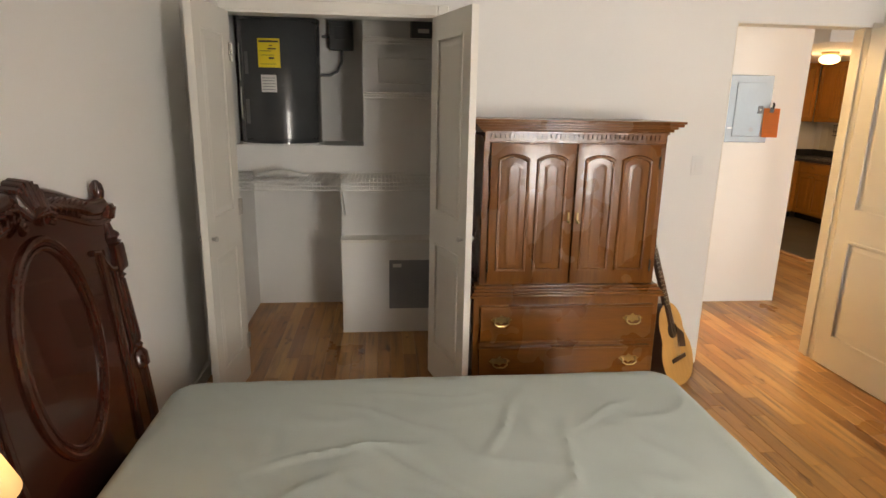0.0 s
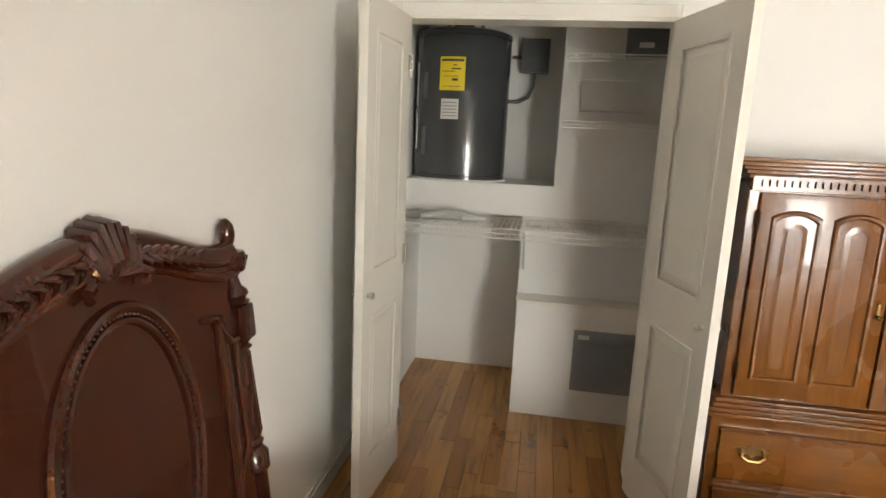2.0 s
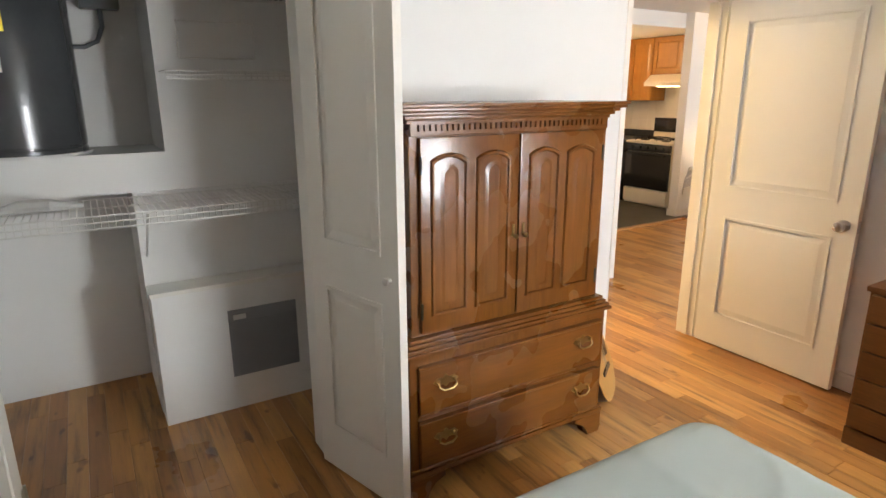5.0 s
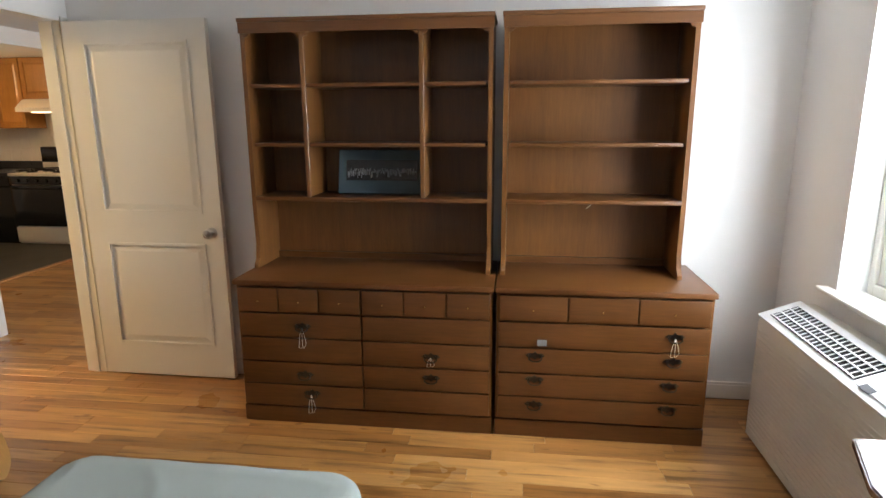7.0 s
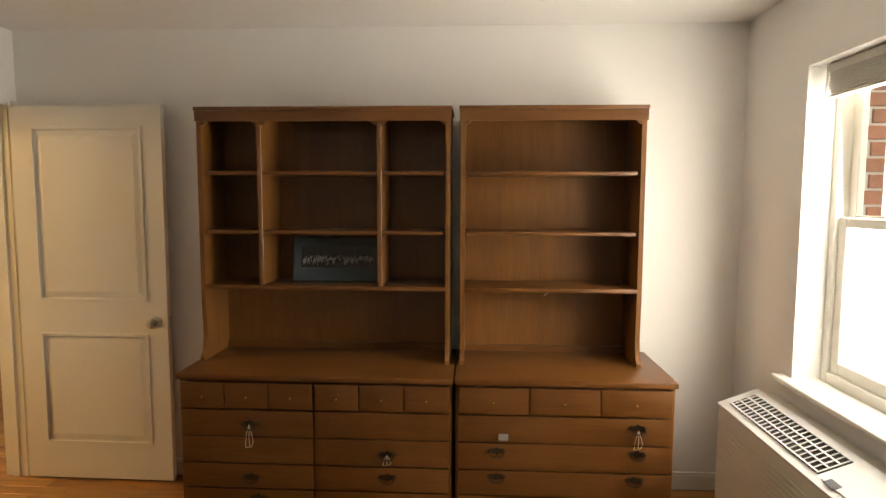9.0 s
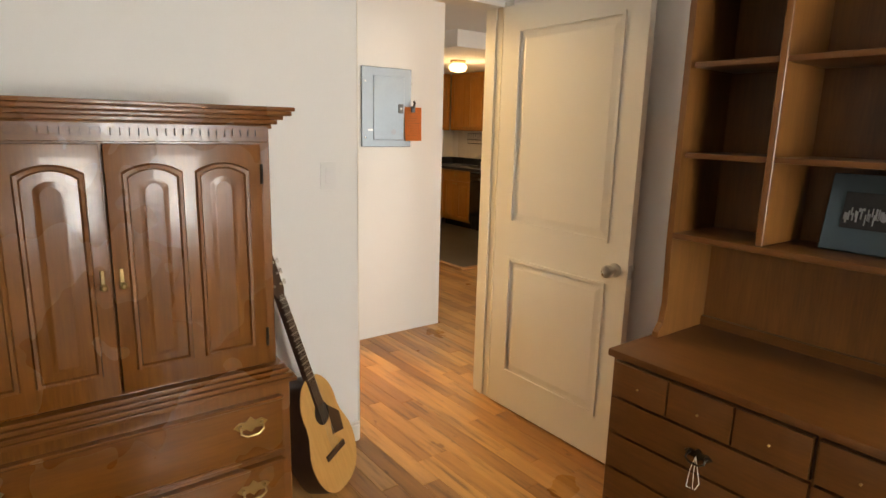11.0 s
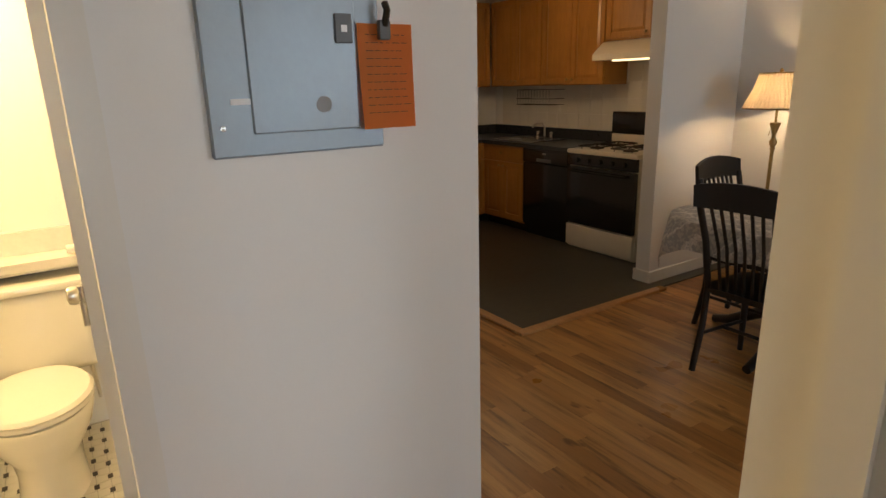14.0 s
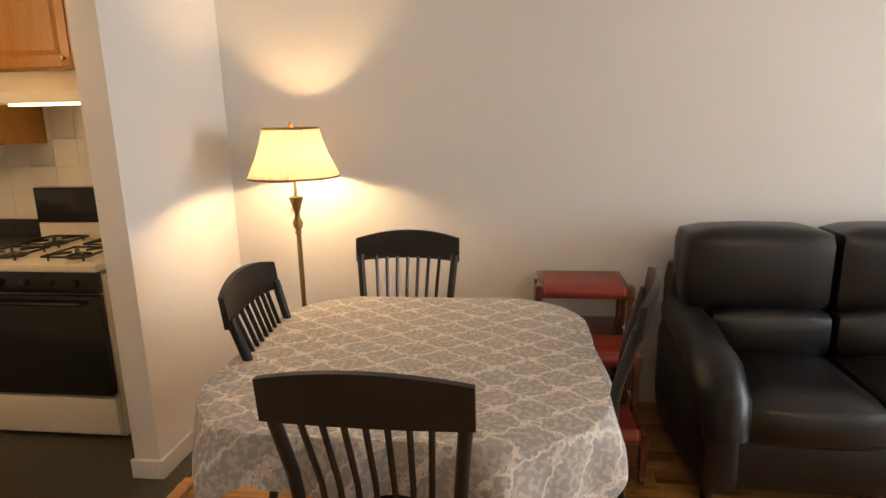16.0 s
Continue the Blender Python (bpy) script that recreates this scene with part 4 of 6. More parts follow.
def fitted_sheet():
    """A sheet over the mattress, with folds pulled across it."""
    bm = bmesh.new()
    nx, ny = 120, 64
    x0, x1, y0, y1 = 0.405, 2.36, 2.035, 2.96
    folds = [(1.05, 2.42, 15, 0.010, 0.34), (1.30, 2.30, -35, 0.011, 0.30), (1.55, 2.55, 60, 0.010, 0.24), (1.20, 2.62, -20, 0.008, 0.28), (1.75, 2.35, 78, 0.009, 0.32), (0.95, 2.20, 40, 0.008, 0.25), (1.50, 2.15, -10, 0.009, 0.30), (1.95, 2.6, 25, 0.007, 0.25), (1.35, 2.78, 5, 0.006, 0.3)]
    grid = []
    for i in range(nx + 1):
        row = []
        for j in range(ny + 1):
            u, v = i / nx, j / ny
            x, y = x0 + (x1 - x0) * u, y0 + (y1 - y0) * v
            ex, ey = min(x - x0, x1 - x), min(y - y0, y1 - y)
            e = min(ex, ey)
            z = 0.550
            r = 0.05
            if ex < 0.11 and ey < 0.11:
                cx, cy = 0.11 - ex, 0.11 - ey
                d = math.hypot(cx, cy)
                if d > 0.11:
                    k = 0.11 / d
                    x += (1 if u < 0.5 else -1) * (cx - cx * k)
                    y += (1 if v < 0.5 else -1) * (cy - cy * k)
                e = min(e, 0.11 - min(d, 0.11))
            if e < r:
                z -= r - math.sqrt(max(0, r * r - (r - e) ** 2))
            z += 0.004 * noise.noise((x * 4, y * 4, 0)) + 0.002 * noise.noise((x * 13, y * 13, 3))
            if e > 0.06:
                z += 0.006 * (1 - abs(noise.noise((x * 3.5 + 7, y * 4.5, 5)))) ** 8
            for fx, fy, an, hgt, ln in folds:
                c, s = math.cos(radians(an)), math.sin(radians(an))
                dx, dy = x - fx, y - fy
                a_, b_ = dx * c + dy * s, -dx * s + dy * c + 0.035 * math.sin(9 * dx + fx * 5) + 0.02 * noise.noise((x * 6, y * 6, fx))
                if abs(a_) < ln:
                    z += hgt * math.exp(-(b_ / (0.009 + 0.008 * abs(a_) / ln)) ** 2) * math.cos(a_ / ln * math.pi / 2)
            row.append(bm.verts.new((x, y, z)))
        grid.append(row)
    for i in range(nx):
        for j in range(ny):
            bm.faces.new((grid[i][j], grid[i + 1][j], grid[i + 1][j + 1], grid[i][j + 1]))
    edge = [grid[i][0] for i in range(nx + 1)] + [grid[nx][j] for j in range(1, ny + 1)] + [grid[i][ny] for i in range(nx - 1, -1, -1)] + [grid[0][j] for j in range(ny - 1, 0, -1)]
    low = [bm.verts.new((v.co.x, v.co.y, (0.43 if v.co.x < 2.0 else 0.40) + 0.015 * math.sin(v.co.x * 23 + v.co.y * 19))) for v in edge]
    n = len(edge)
    for k in range(n):
        bm.faces.new((edge[(k + 1) % n], edge[k], low[k], low[(k + 1) % n]))
    return bm


s = thing("bed_sheet", "creased pale grey-green fitted sheet on the mattress", "sheet")
part("sheet", fitted_sheet(), M["sheet"], s)

# bedside lamp and stand
ns = thing("nightstand", "small dark cherry nightstand beside the headboard", "nightstand", (0.40, 1.76, 0))
part("top", B(-0.21, -0.2, 0.60, 0.20, 0.2, 0.625, 0.006, 2), M["cherry"], ns)
part("case", B(-0.19, -0.18, 0.14, 0.18, 0.18, 0.60, 0.003), M["cherry"], ns, smooth=False)
part("drawer", B(0.18, -0.16, 0.40, 0.195, 0.16, 0.57, 0.004), M["cherry"], ns)
for x in (-0.17, 0.16):
    for y in (-0.16, 0.16):
        part("leg", T((x, y, 0), (x, y, 0.14), 0.014, 0.022), M["cherry"], ns)
bl = thing("table_lamp", "small white bedside lamp, lit", "lamp", (0.39, 1.87, 0.625))
part("lamp_base", lathe(bmesh.new(), [(0.07, 0), (0.07, 0.012), (0.03, 0.03), (0.045, 0.09), (0.02, 0.16), (0.008, 0.18), (0.008, 0.25)]), M["porcelain"], bl)
bm = bmesh.new()
rings = [[bm.verts.new((r * math.cos(2 * math.pi * k / 32), r * math.sin(2 * math.pi * k / 32), z)) for k in range(32)] for r, z in ((0.10, 0.21), (0.06, 0.32))]
for k in range(32):
    bm.faces.new((rings[0][k], rings[0][(k + 1) % 32], rings[1][(k + 1) % 32], rings[1][k]))
part("shade", bm, M["shade_cloth"], bl)

# through-wall air conditioner under the window
ac = thing("air_conditioner", "cream heating and cooling unit under the window", "air conditioner", (0, 0, 0))
pts = [(0.26, 0.03), (0.50, 0.03), (0.50, 0.60), (0.485, 0.63), (0.33, 0.69), (0.26, 0.69)]
bm = bmesh.new()
prism(bm, pts, 2.40, 3.66, "yz", 0.008)
part("cover", bm, M["ac"], ac)
for k in range(22):
    part("louvre", B(2.42, 0.500, 0.06 + k * 0.0235, 3.64, 0.504, 0.075 + k * 0.0235, 0.0015), M["ac"], ac, smooth=False)
slope = Matrix.Translation((3.05, 0.409, 0.663)) @ Matrix.Rotation(radians(-21.5), 4, "X")


def on_top(bm):
    bmesh.ops.transform(bm, matrix=slope, verts=bm.verts[:])
    return bm


part("top_rim", on_top(B(-0.66, -0.095, -0.01, 0.62, 0.098, 0.004, 0.006, 2)), M["ac_white"], ac)
# flat black sheet stands in for the shaded depth between the slats
part("grille_well", on_top(B(-0.13, -0.06, 0.004, 0.56, 0.062, 0.006)), M["black"], ac, smooth=False)
for k in range(22):
    part("grille_slat", on_top(B(-0.1235 + k * 0.0315, -0.06, 0.0065, -0.1195 + k * 0.0315, 0.062, 0.010)), M["ac_white"], ac, smooth=False)
for k in range(4):
    part("grille_bar", on_top(B(-0.13, -0.062 + k * 0.039, 0.010, 0.56, -0.056 + k * 0.039, 0.0135)), M["ac_white"], ac, smooth=False)
part("control_lid", on_top(B(-0.60, -0.065, 0.004, -0.16, 0.07, 0.009, 0.003)), M["ac_white"], ac)
part("badge", on_top(B(-0.40, 0.02, 0.009, -0.34, 0.032, 0.0105)), M["ink"], ac, smooth=False)
for k in range(2):
    part("lid_notch", on_top(B(-0.56 + k * 0.32, 0.045, 0.009, -0.50 + k * 0.32, 0.075, 0.0105, 0.001)), M["grey"], ac)

# glossy red-brown table by the window
tb = thing("desk", "glossy red-brown wooden drop-leaf table by the window", "table", (0, 0, 0))
part("tabletop", prism(bmesh.new(), [(1.72, 0.30), (2.02, 0.30), (2.02, 0.86), (1.72, 0.86)], 0.725, 0.75, "xy", 0.004), M["mahogany"], tb)
part("leaf", prism(bmesh.new(), [(2.023, 0.30), (2.33, 0.32), (2.325, 0.79), (2.12, 0.86), (2.023, 0.86)], 0.725, 0.75, "xy", 0.004), M["mahogany"], tb)
for x in (1.78, 2.24):
    for y in (0.36, 0.72):
        part("leg", T((x, y, 0), (x, y, 0.725), 0.018, 0.026), M["mahogany"], tb)


# ---- closet ----
wh = thing("water_heater", "dark grey water heater tank on the closet platform", "water heater", (0.49, 5.16, 1.30))
R = 0.275
part("drip_pan", lathe(bmesh.new(), [(R + 0.012, 0), (R + 0.018, 0.012), (R + 0.005, 0.012)], seg=40), M["white"], wh)
part("tank", lathe(bmesh.new(), [(R, 0.012), (R, 0.03), (R - 0.004, 0.034), (R - 0.004, 0.04), (R, 0.044), (R, 0.79), (R - 0.005, 0.80), (R + 0.003, 0.805), (R + 0.003, 0.83), (R - 0.02, 0.84), (0.05, 0.85)], seg=56), M["tank"], wh)


def wrap(a0, a1, z0, z1, off=0.0015):
    """A label bent round the tank; angles are measured from the front."""
    bm = bmesh.new()
    n = 10
    q = []
    for rr in (R + off, R + off - 0.001):
        q.append([[bm.verts.new((rr * math.sin(radians(a0 + (a1 - a0) * k / n)), -rr * math.cos(radians(a0 + (a1 - a0) * k / n)), z)) for k in range(n + 1)] for z in (z0, z1)])
    for k in range(n):
        bm.faces.new((q[0][0][k], q[0][0][k + 1], q[0][1][k + 1], q[0][1][k]))
    return bm


lab = part("energy_label", wrap(-20, 10, 0.50, 0.68), M["yellow"], wh, "yellow energy label")
for z, a0, a1, h in ((0.655, -18, 8, 0.012), (0.632, -4, 0, 0.006), (0.612, -6, 5, 0.008), (0.60, -17, -2, 0.004), (0.575, -15, 2, 0.003), (0.552, -5, 2, 0.012), (0.52, -17, 5, 0.003)):
    part("print_bar", wrap(a0, a1, z, z + h, 0.0025), M["ink"], lab)
lab = part("notice_label", wrap(-17, 4, 0.345, 0.455), M["white"], wh, "white notice label")
for k in range(5):
    part("print_bar", wrap(-15, 2, 0.36 + k * 0.018, 0.365 + k * 0.018, 0.0025), M["filter"], lab)
part("side_label", wrap(-66, -58, 0.42, 0.66), M["white"], wh)
part("side_label", wrap(-66, -58, 0.17, 0.38), M["white"], wh)
part("access_panel", wrap(-46, -38, 0.14, 0.30, 0.004), M["grey"], wh)
part("access_panel", wrap(-44, -37, 0.46, 0.60, 0.004), M["grey"], wh)
bm = pipe(bmesh.new(), [(0.10, 0.0, 0.84), (0.10, 0.0, 0.95), (0.10, 0.12, 1.02), (0.10, 0.27, 1.02)], 0.012)
part("water_pipe", bm, M["brass"], wh)
part("water_pipe", pipe(bmesh.new(), [(-0.10, 0.0, 0.84), (-0.10, 0.0, 0.93), (-0.10, 0.2, 0.95), (-0.10, 0.28, 0.95)], 0.012), M["brass"], wh)
part("valve", B(-0.05, -0.12, 0.845, 0.06, -0.03, 0.89, 0.015, 2), M["dark_brass"], wh)
sw = thing("disconnect_box", "grey electrical disconnect box with conduit", "switch box", (0.90, 5.40, 1.96))
part("case", B(-0.085, -0.045, 0, 0.085, 0.05, 0.20, 0.008, 2), M["grey"], sw)
part("cover", B(-0.05, -0.055, 0.07, 0.05, -0.045, 0.16, 0.006, 2), M["grey"], sw)
part("conduit", pipe(bmesh.new(), [(0.0, 0.0, 0.0), (0.0, -0.01, -0.08), (-0.03, -0.03, -0.15), (-0.09, -0.05, -0.18), (-0.16, -0.06, -0.18)], 0.011), M["grey"], sw)
part("lead", pipe(bmesh.new(), [(-0.08, 0.0, 0.09), (-0.14, -0.02, 0.09)], 0.01), M["grey"], sw)


def wire_shelf(label, x0, x1, y0, y1, z, lip=0.05, brackets=()):
    w = thing("wire_shelf", label, "shelf", (x0, y0, z), group="closet wire shelves")
    L, D = x1 - x0, y1 - y0
    rod = mesh("rod", T((0, 0, 0), (L, 0, 0), 0.0035, seg=6), M["wire"], True)
    for y, zz in ((0, 0), (0, -lip), (D * 0.45, 0), (D, 0), (0, -lip * 0.5)):
        ob = new("rod", rod)
        ob.parent, ob.location = w, (0, y, zz)
    bm = T((0, 0, 0), (0, D, 0), 0.0018, seg=5)
    tube(bm, (0, 0, 0), (0, 0, -lip), 0.0018, seg=5)
    cross = mesh("cross_wire", bm, M["wire"], True)
    for k in range(int(L / 0.025) + 1):
        ob = new("cross_wire", cross)
        ob.parent, ob.location = w, (k * 0.025, 0, 0.003)
    for x in brackets:
        part("bracket", pipe(bmesh.new(), [(x - x0, 0.01, -0.005), (x - x0, D - 0.006, -0.28)], 0.006, 6), M["wire"], w)
    return w


wire_shelf("long white wire shelf across the closet", 0.21, 1.97, 4.50, 4.92, 1.105, brackets=(0.93, 1.9))
wire_shelf("small white wire shelf high in the closet", 1.08, 1.96, 4.70, 4.945, 1.985, 0.035)
wire_shelf("small white wire shelf in the closet", 1.08, 1.96, 4.70, 4.945, 1.655, 0.035)
fr = thing("wire_hanger_frame", "white wire frame hung between two shelves", "rack", (1.17, 4.935, 1.72))
bm = pipe(bmesh.new(), [(0, 0, 0), (0.34, 0, 0), (0.34, 0, 0.16), (0, 0, 0.16), (0, 0, 0)], 0.004, 6)
part("frame", bm, M["wire"], fr)
db = thing("storage_box", "dark grey box with a white tag on the wire shelf", "box", (1.53, 4.83, 1.991))
part("box_body", B(-0.15, -0.11, 0, 0.2, 0.1, 0.24, 0.005, 2), M["grey"], db)
part("tag", B(-0.11, -0.113, 0.03, -0.04, -0.11, 0.055), M["white"], db, smooth=False)
lg = thing("hanger_bundle", "pale folded cloth lying on the wire shelf", "cloth", (0.55, 4.66, 1.112))
bm = bmesh.new()
random.seed(8)
pipe(bm, [(-0.16, 0, 0.01), (-0.05, 0.03, 0.026), (0.05, -0.02, 0.03), (0.16, 0.02, 0.012)], lambda u: 0.008 + 0.020 * math.sin(math.pi * u), 8)
part("cloth", bm, M["mattress"], lg)
cb = thing("access_box", "white boxed-in vent enclosure with a grey filter", "vent", (0, 0, 0))
part("front_panel", B(0.91, 4.775, 0.0, 1.975, 4.928, 0.655, 0.002), M["wall"], cb, smooth=False)
part("ledge", B(0.905, 4.765, 0.656, 1.975, 4.928, 0.676), M["trim"], cb, smooth=False)
fl = part("filter_grille", B(1.236, 4.770, 0.177, 1.575, 4.776, 0.531, 0.002), M["filter"], cb, "grey filter grille")
part("tag", B(1.26, 4.767, 0.48, 1.32, 4.7695, 0.505), M["white"], fl, smooth=False)
for k in range(24):
    part("grille_slat", B(1.245, 4.7675, 0.19 + k * 0.0118, 1.566, 4.7698, 0.195 + k * 0.0118), M["filter"], fl, smooth=False)

# ---- by the bedroom door and in the hall ----
def switch_plate(x, z, y, label, rockers=1):
    p = thing("light_switch", label, "switch", (x, y, z))
    w = 0.036 * rockers
    part("plate", B(-w, -0.006, -0.058, w, 0, 0.058, 0.003, 2), M["white"], p)
    for k in range(rockers):
        c = (k - (rockers - 1) / 2) * 0.046
        part("rocker", B(c - 0.016, -0.010, -0.034, c + 0.016, -0.006, 0.034, 0.002), M["white"], p)
    return p


switch_plate(3.05, 1.265, 4.15, "white rocker light switch on the bedroom wall")
switch_plate(5.72, 1.27, 7.30, "white double light switch on the hall wall", 2)


def guitar():
    g = thing("guitar", "acoustic guitar with pale spruce top leaning in the corner", "guitar", (2.90, 3.90, 0.0))
    g.matrix_world = pose(2.97, 3.86, 0.0) @ Matrix.Rotation(radians(-13), 4, "X") @ Matrix.Rotation(radians(-13), 4, "Y") @ Matrix.Rotation(radians(32), 4, "Z")
    n = 40
    pts = []
    for k in range(n):
        t = 2 * math.pi * k / n
        z = 0.245 - 0.245 * math.cos(t)
        w = 0.185 * abs(math.sin(t)) ** 0.75 * (1 - 0.28 * (z / 0.49)) * (1 - 0.22 * math.exp(-((z - 0.30) / 0.07) ** 2))
        pts.append((w if t < math.pi else -w, z))
    part("body", prism(bmesh.new(), pts, 0.0, 0.095), M["guitar_dark"], g)
    part("soundboard", prism(bmesh.new(), pts, -0.004, -0.0005, bev=0.001), M["guitar"], g, "golden spruce top")
    # black disc on the uncut top paints the shade inside the sound hole
    part("sound_hole", lathe(bmesh.new(), [(0.048, -0.0045), (0.048, -0.006), (0.04, -0.006)], (0, 0, 0.33), 24, "y"), M["black"], g)
    part("pickguard", prism(bmesh.new(), [(0.02, 0.22), (0.10, 0.2), (0.11, 0.28), (0.05, 0.34)], -0.006, -0.0045), M["guitar_dark"], g)
    part("bridge", B(-0.07, -0.014, 0.145, 0.07, -0.004, 0.17, 0.003), M["guitar_dark"], g)
    neck = part("neck", prism(bmesh.new(), [(-0.027, 0.36), (0.027, 0.36), (0.022, 0.84), (-0.022, 0.84)], -0.012, 0.012, bev=0.003), M["guitar_dark"], g)
    for k in range(14):
        part("fret", B(-0.025, -0.0145, 0.83 - 0.031 * k * (1 - 0.011 * k), 0.025, -0.0122, 0.833 - 0.031 * k * (1 - 0.011 * k)), M["nickel"], neck, smooth=False)
    head = part("headstock", prism(bmesh.new(), [(-0.023, 0.84), (0.023, 0.84), (0.036, 0.87), (0.038, 1.02), (0.0, 1.005), (-0.038, 1.02), (-0.036, 0.87)], -0.008, 0.010, bev=0.002), M["guitar_dark"], g)
    for s in (-1, 1):
        for k in range(3):
            z = 0.89 + 0.045 * k
            bm = T((s * 0.03, 0, z), (s * 0.055, 0, z), 0.003, seg=6)
            box(bm, min(s * 0.055, s * 0.067), -0.004, z - 0.011, max(s * 0.055, s * 0.067), 0.004, z + 0.011, 0.003)
            tube(bm, (s * 0.02, -0.012, z), (s * 0.02, -0.006, z), 0.005, seg=8)
            part("tuning_peg", bm, M["nickel"], head)
    for k in range(6):
        x = -0.02 + 0.008 * k
        part("string", T((x * 1.2, -0.013, 0.16), (x * 0.8, -0.015, 0.85), 0.0006, seg=4), M["nickel"], g)
    return g


guitar()
ep = thing("breaker_panel", "grey metal breaker panel on the hall wall", "breaker panel", (0, 0, 0))
part("cover", B(3.86, 5.302, 1.34, 4.245, 5.32, 1.855, 0.004), M["panel"], ep, smooth=False)
dr = part("panel_door", B(3.945, 5.296, 1.385, 4.185, 5.3025, 1.80, 0.003), M["panel"], ep, smooth=False)
part("latch", B(4.135, 5.290, 1.565, 4.175, 5.2955, 1.625, 0.002), M["grey"], dr, smooth=False)
part("latch_slot", B(4.148, 5.288, 1.588, 4.162, 5.2895, 1.602), M["white"], dr, smooth=False)
part("sticker", lathe(bmesh.new(), [(0.018, 0), (0.018, -0.001)], (4.10, 5.2955, 1.44), 20, "y"), M["filter"], dr)
for x, z in ((3.885, 1.40), (4.245, 1.40), (3.885, 1.76), (4.245, 1.76)):
    part("screw", lathe(bmesh.new(), [(0.006, 0), (0.006, -0.003), (0.002, -0.004)], (x, 5.302, z), 10, "y"), M["nickel"], ep)
part("sticker_strip", B(3.905, 5.3005, 1.445, 3.945, 5.3018, 1.457), M["white"], ep, smooth=False)
pn = thing("orange_note", "orange handwritten paper note hung on the breaker panel", "note", (4.252, 5.29, 1.497))
bm = bmesh.new()
g = [[bm.verts.new((-0.067 + 0.134 * i / 6, 0.004 * math.sin(i * 0.8) - 0.012 * (j / 6) ** 2 * (1 if i < 3 else 0.4), 0.11 - 0.225 * j / 6)) for j in range(7)] for i in range(7)]
for i in range(6):
    for j in range(6):
        bm.faces.new((g[i][j], g[i + 1][j], g[i + 1][j + 1], g[i][j + 1]))
r_ = bmesh.ops.solidify(bm, geom=bm.faces[:], thickness=0.0008)
part("paper", bm, M["orange"], pn)
random.seed(3)
for k in range(11):
    z = 0.085 - 0.0165 * k
    x = -0.055
    bm = bmesh.new()
    while x < 0.035:
        w = 0.006 + 0.012 * random.random()
        box(bm, x, -0.0165, z, x + w, -0.0155, z + 0.0011)
        x += w + 0.006
    part("writing_line", bm, M["ink"], pn, smooth=False)
cl = thing("paper_clip", "dark magnetic clip holding the orange note", "clip", (4.245, 5.282, 1.602))
part("jaw", B(-0.014, -0.012, -0.03, 0.014, 0.006, 0.012, 0.006, 2), M["grey"], cl)
part("lever", pipe(bmesh.new(), [(0, -0.008, 0.0), (0.0, -0.022, 0.03), (0, -0.012, 0.045)], 0.008, 8), M["dark_brass"], cl)

# ---- bathroom ----
tl = thing("toilet", "cream porcelain toilet with closed lid", "toilet", (3.385, 6.50, 0.0))


def oval(rx, ry, z, cy=0.0, n=28, k=0.0):
    return [(rx * math.cos(2 * math.pi * i / n), cy + ry * math.sin(2 * math.pi * i / n) * (1 + k * math.sin(2 * math.pi * i / n)), z) for i in range(n)]


def loft(bm, rings):
    vs = [[bm.verts.new(p) for p in r] for r in rings]
    n = len(vs[0])
    for a, b in zip(vs, vs[1:]):
        for i in range(n):
            bm.faces.new((a[i], a[(i + 1) % n], b[(i + 1) % n], b[i]))
    bm.faces.new(vs[0][::-1])
    bm.faces.new(vs[-1])
    return bm


part("bowl", loft(bmesh.new(), [oval(0.12, 0.20, 0.0, 0.06), oval(0.11, 0.18, 0.10, 0.06), oval(0.115, 0.19, 0.2, 0.03), oval(0.165, 0.23, 0.3, 0.0), oval(0.185, 0.25, 0.375, 0.0), oval(0.18, 0.245, 0.39, 0.0)]), M["porcelain"], tl)
part("seat", loft(bmesh.new(), [oval(0.183, 0.235, 0.392), oval(0.190, 0.242, 0.40), oval(0.186, 0.238, 0.412)]), M["porcelain"], tl)
part("lid", loft(bmesh.new(), [oval(0.186, 0.238, 0.4135), oval(0.190, 0.242, 0.422), oval(0.178, 0.23, 0.435), oval(0.12, 0.16, 0.44)]), M["porcelain"], tl)
tk = part("tank", B(-0.225, 0.24, 0.38, 0.225, 0.44, 0.73, 0.03, 3), M["porcelain"], tl)
part("tank_lid", B(-0.235, 0.23, 0.731, 0.235, 0.45, 0.765, 0.012, 2), M["porcelain"], tl)
part("flush_lever", pipe(bmesh.new(), [(-0.18, 0.235, 0.67), (-0.18, 0.222, 0.67), (-0.12, 0.218, 0.66)], 0.007, 8), M["nickel"], tl)
part("supply_pipe", pipe(bmesh.new(), [(0.2, 0.44, 0.15), (0.2, 0.36, 0.2), (0.19, 0.34, 0.38)], 0.008, 8), M["nickel"], tl)
vn = thing("vanity", "cream bathroom vanity with a marble top reaching over the tank", "vanity", (0, 0, 0))
part("cabinet", B(2.42, 6.50, 0.0, 3.02, 6.975, 0.80, 0.006, 2), M["porcelain"], vn)
pts = [(2.42, 6.46), (2.98, 6.46), (3.06, 6.48), (3.09, 6.56), (3.10, 6.70), (3.14, 6.77), (3.22, 6.80), (3.9, 6.80), (3.9, 6.975), (2.42, 6.975)]
part("countertop", prism(bmesh.new(), pts, 0.802, 0.845, "xy", 0.006), M["marble"], vn)
part("backsplash", B(2.42, 6.955, 0.846, 3.9, 6.978, 0.94), M["marble"], vn, smooth=False)
tp = thing("toilet_roll", "white toilet paper roll on the vanity side", "toilet paper", (3.045, 6.57, 0.70))
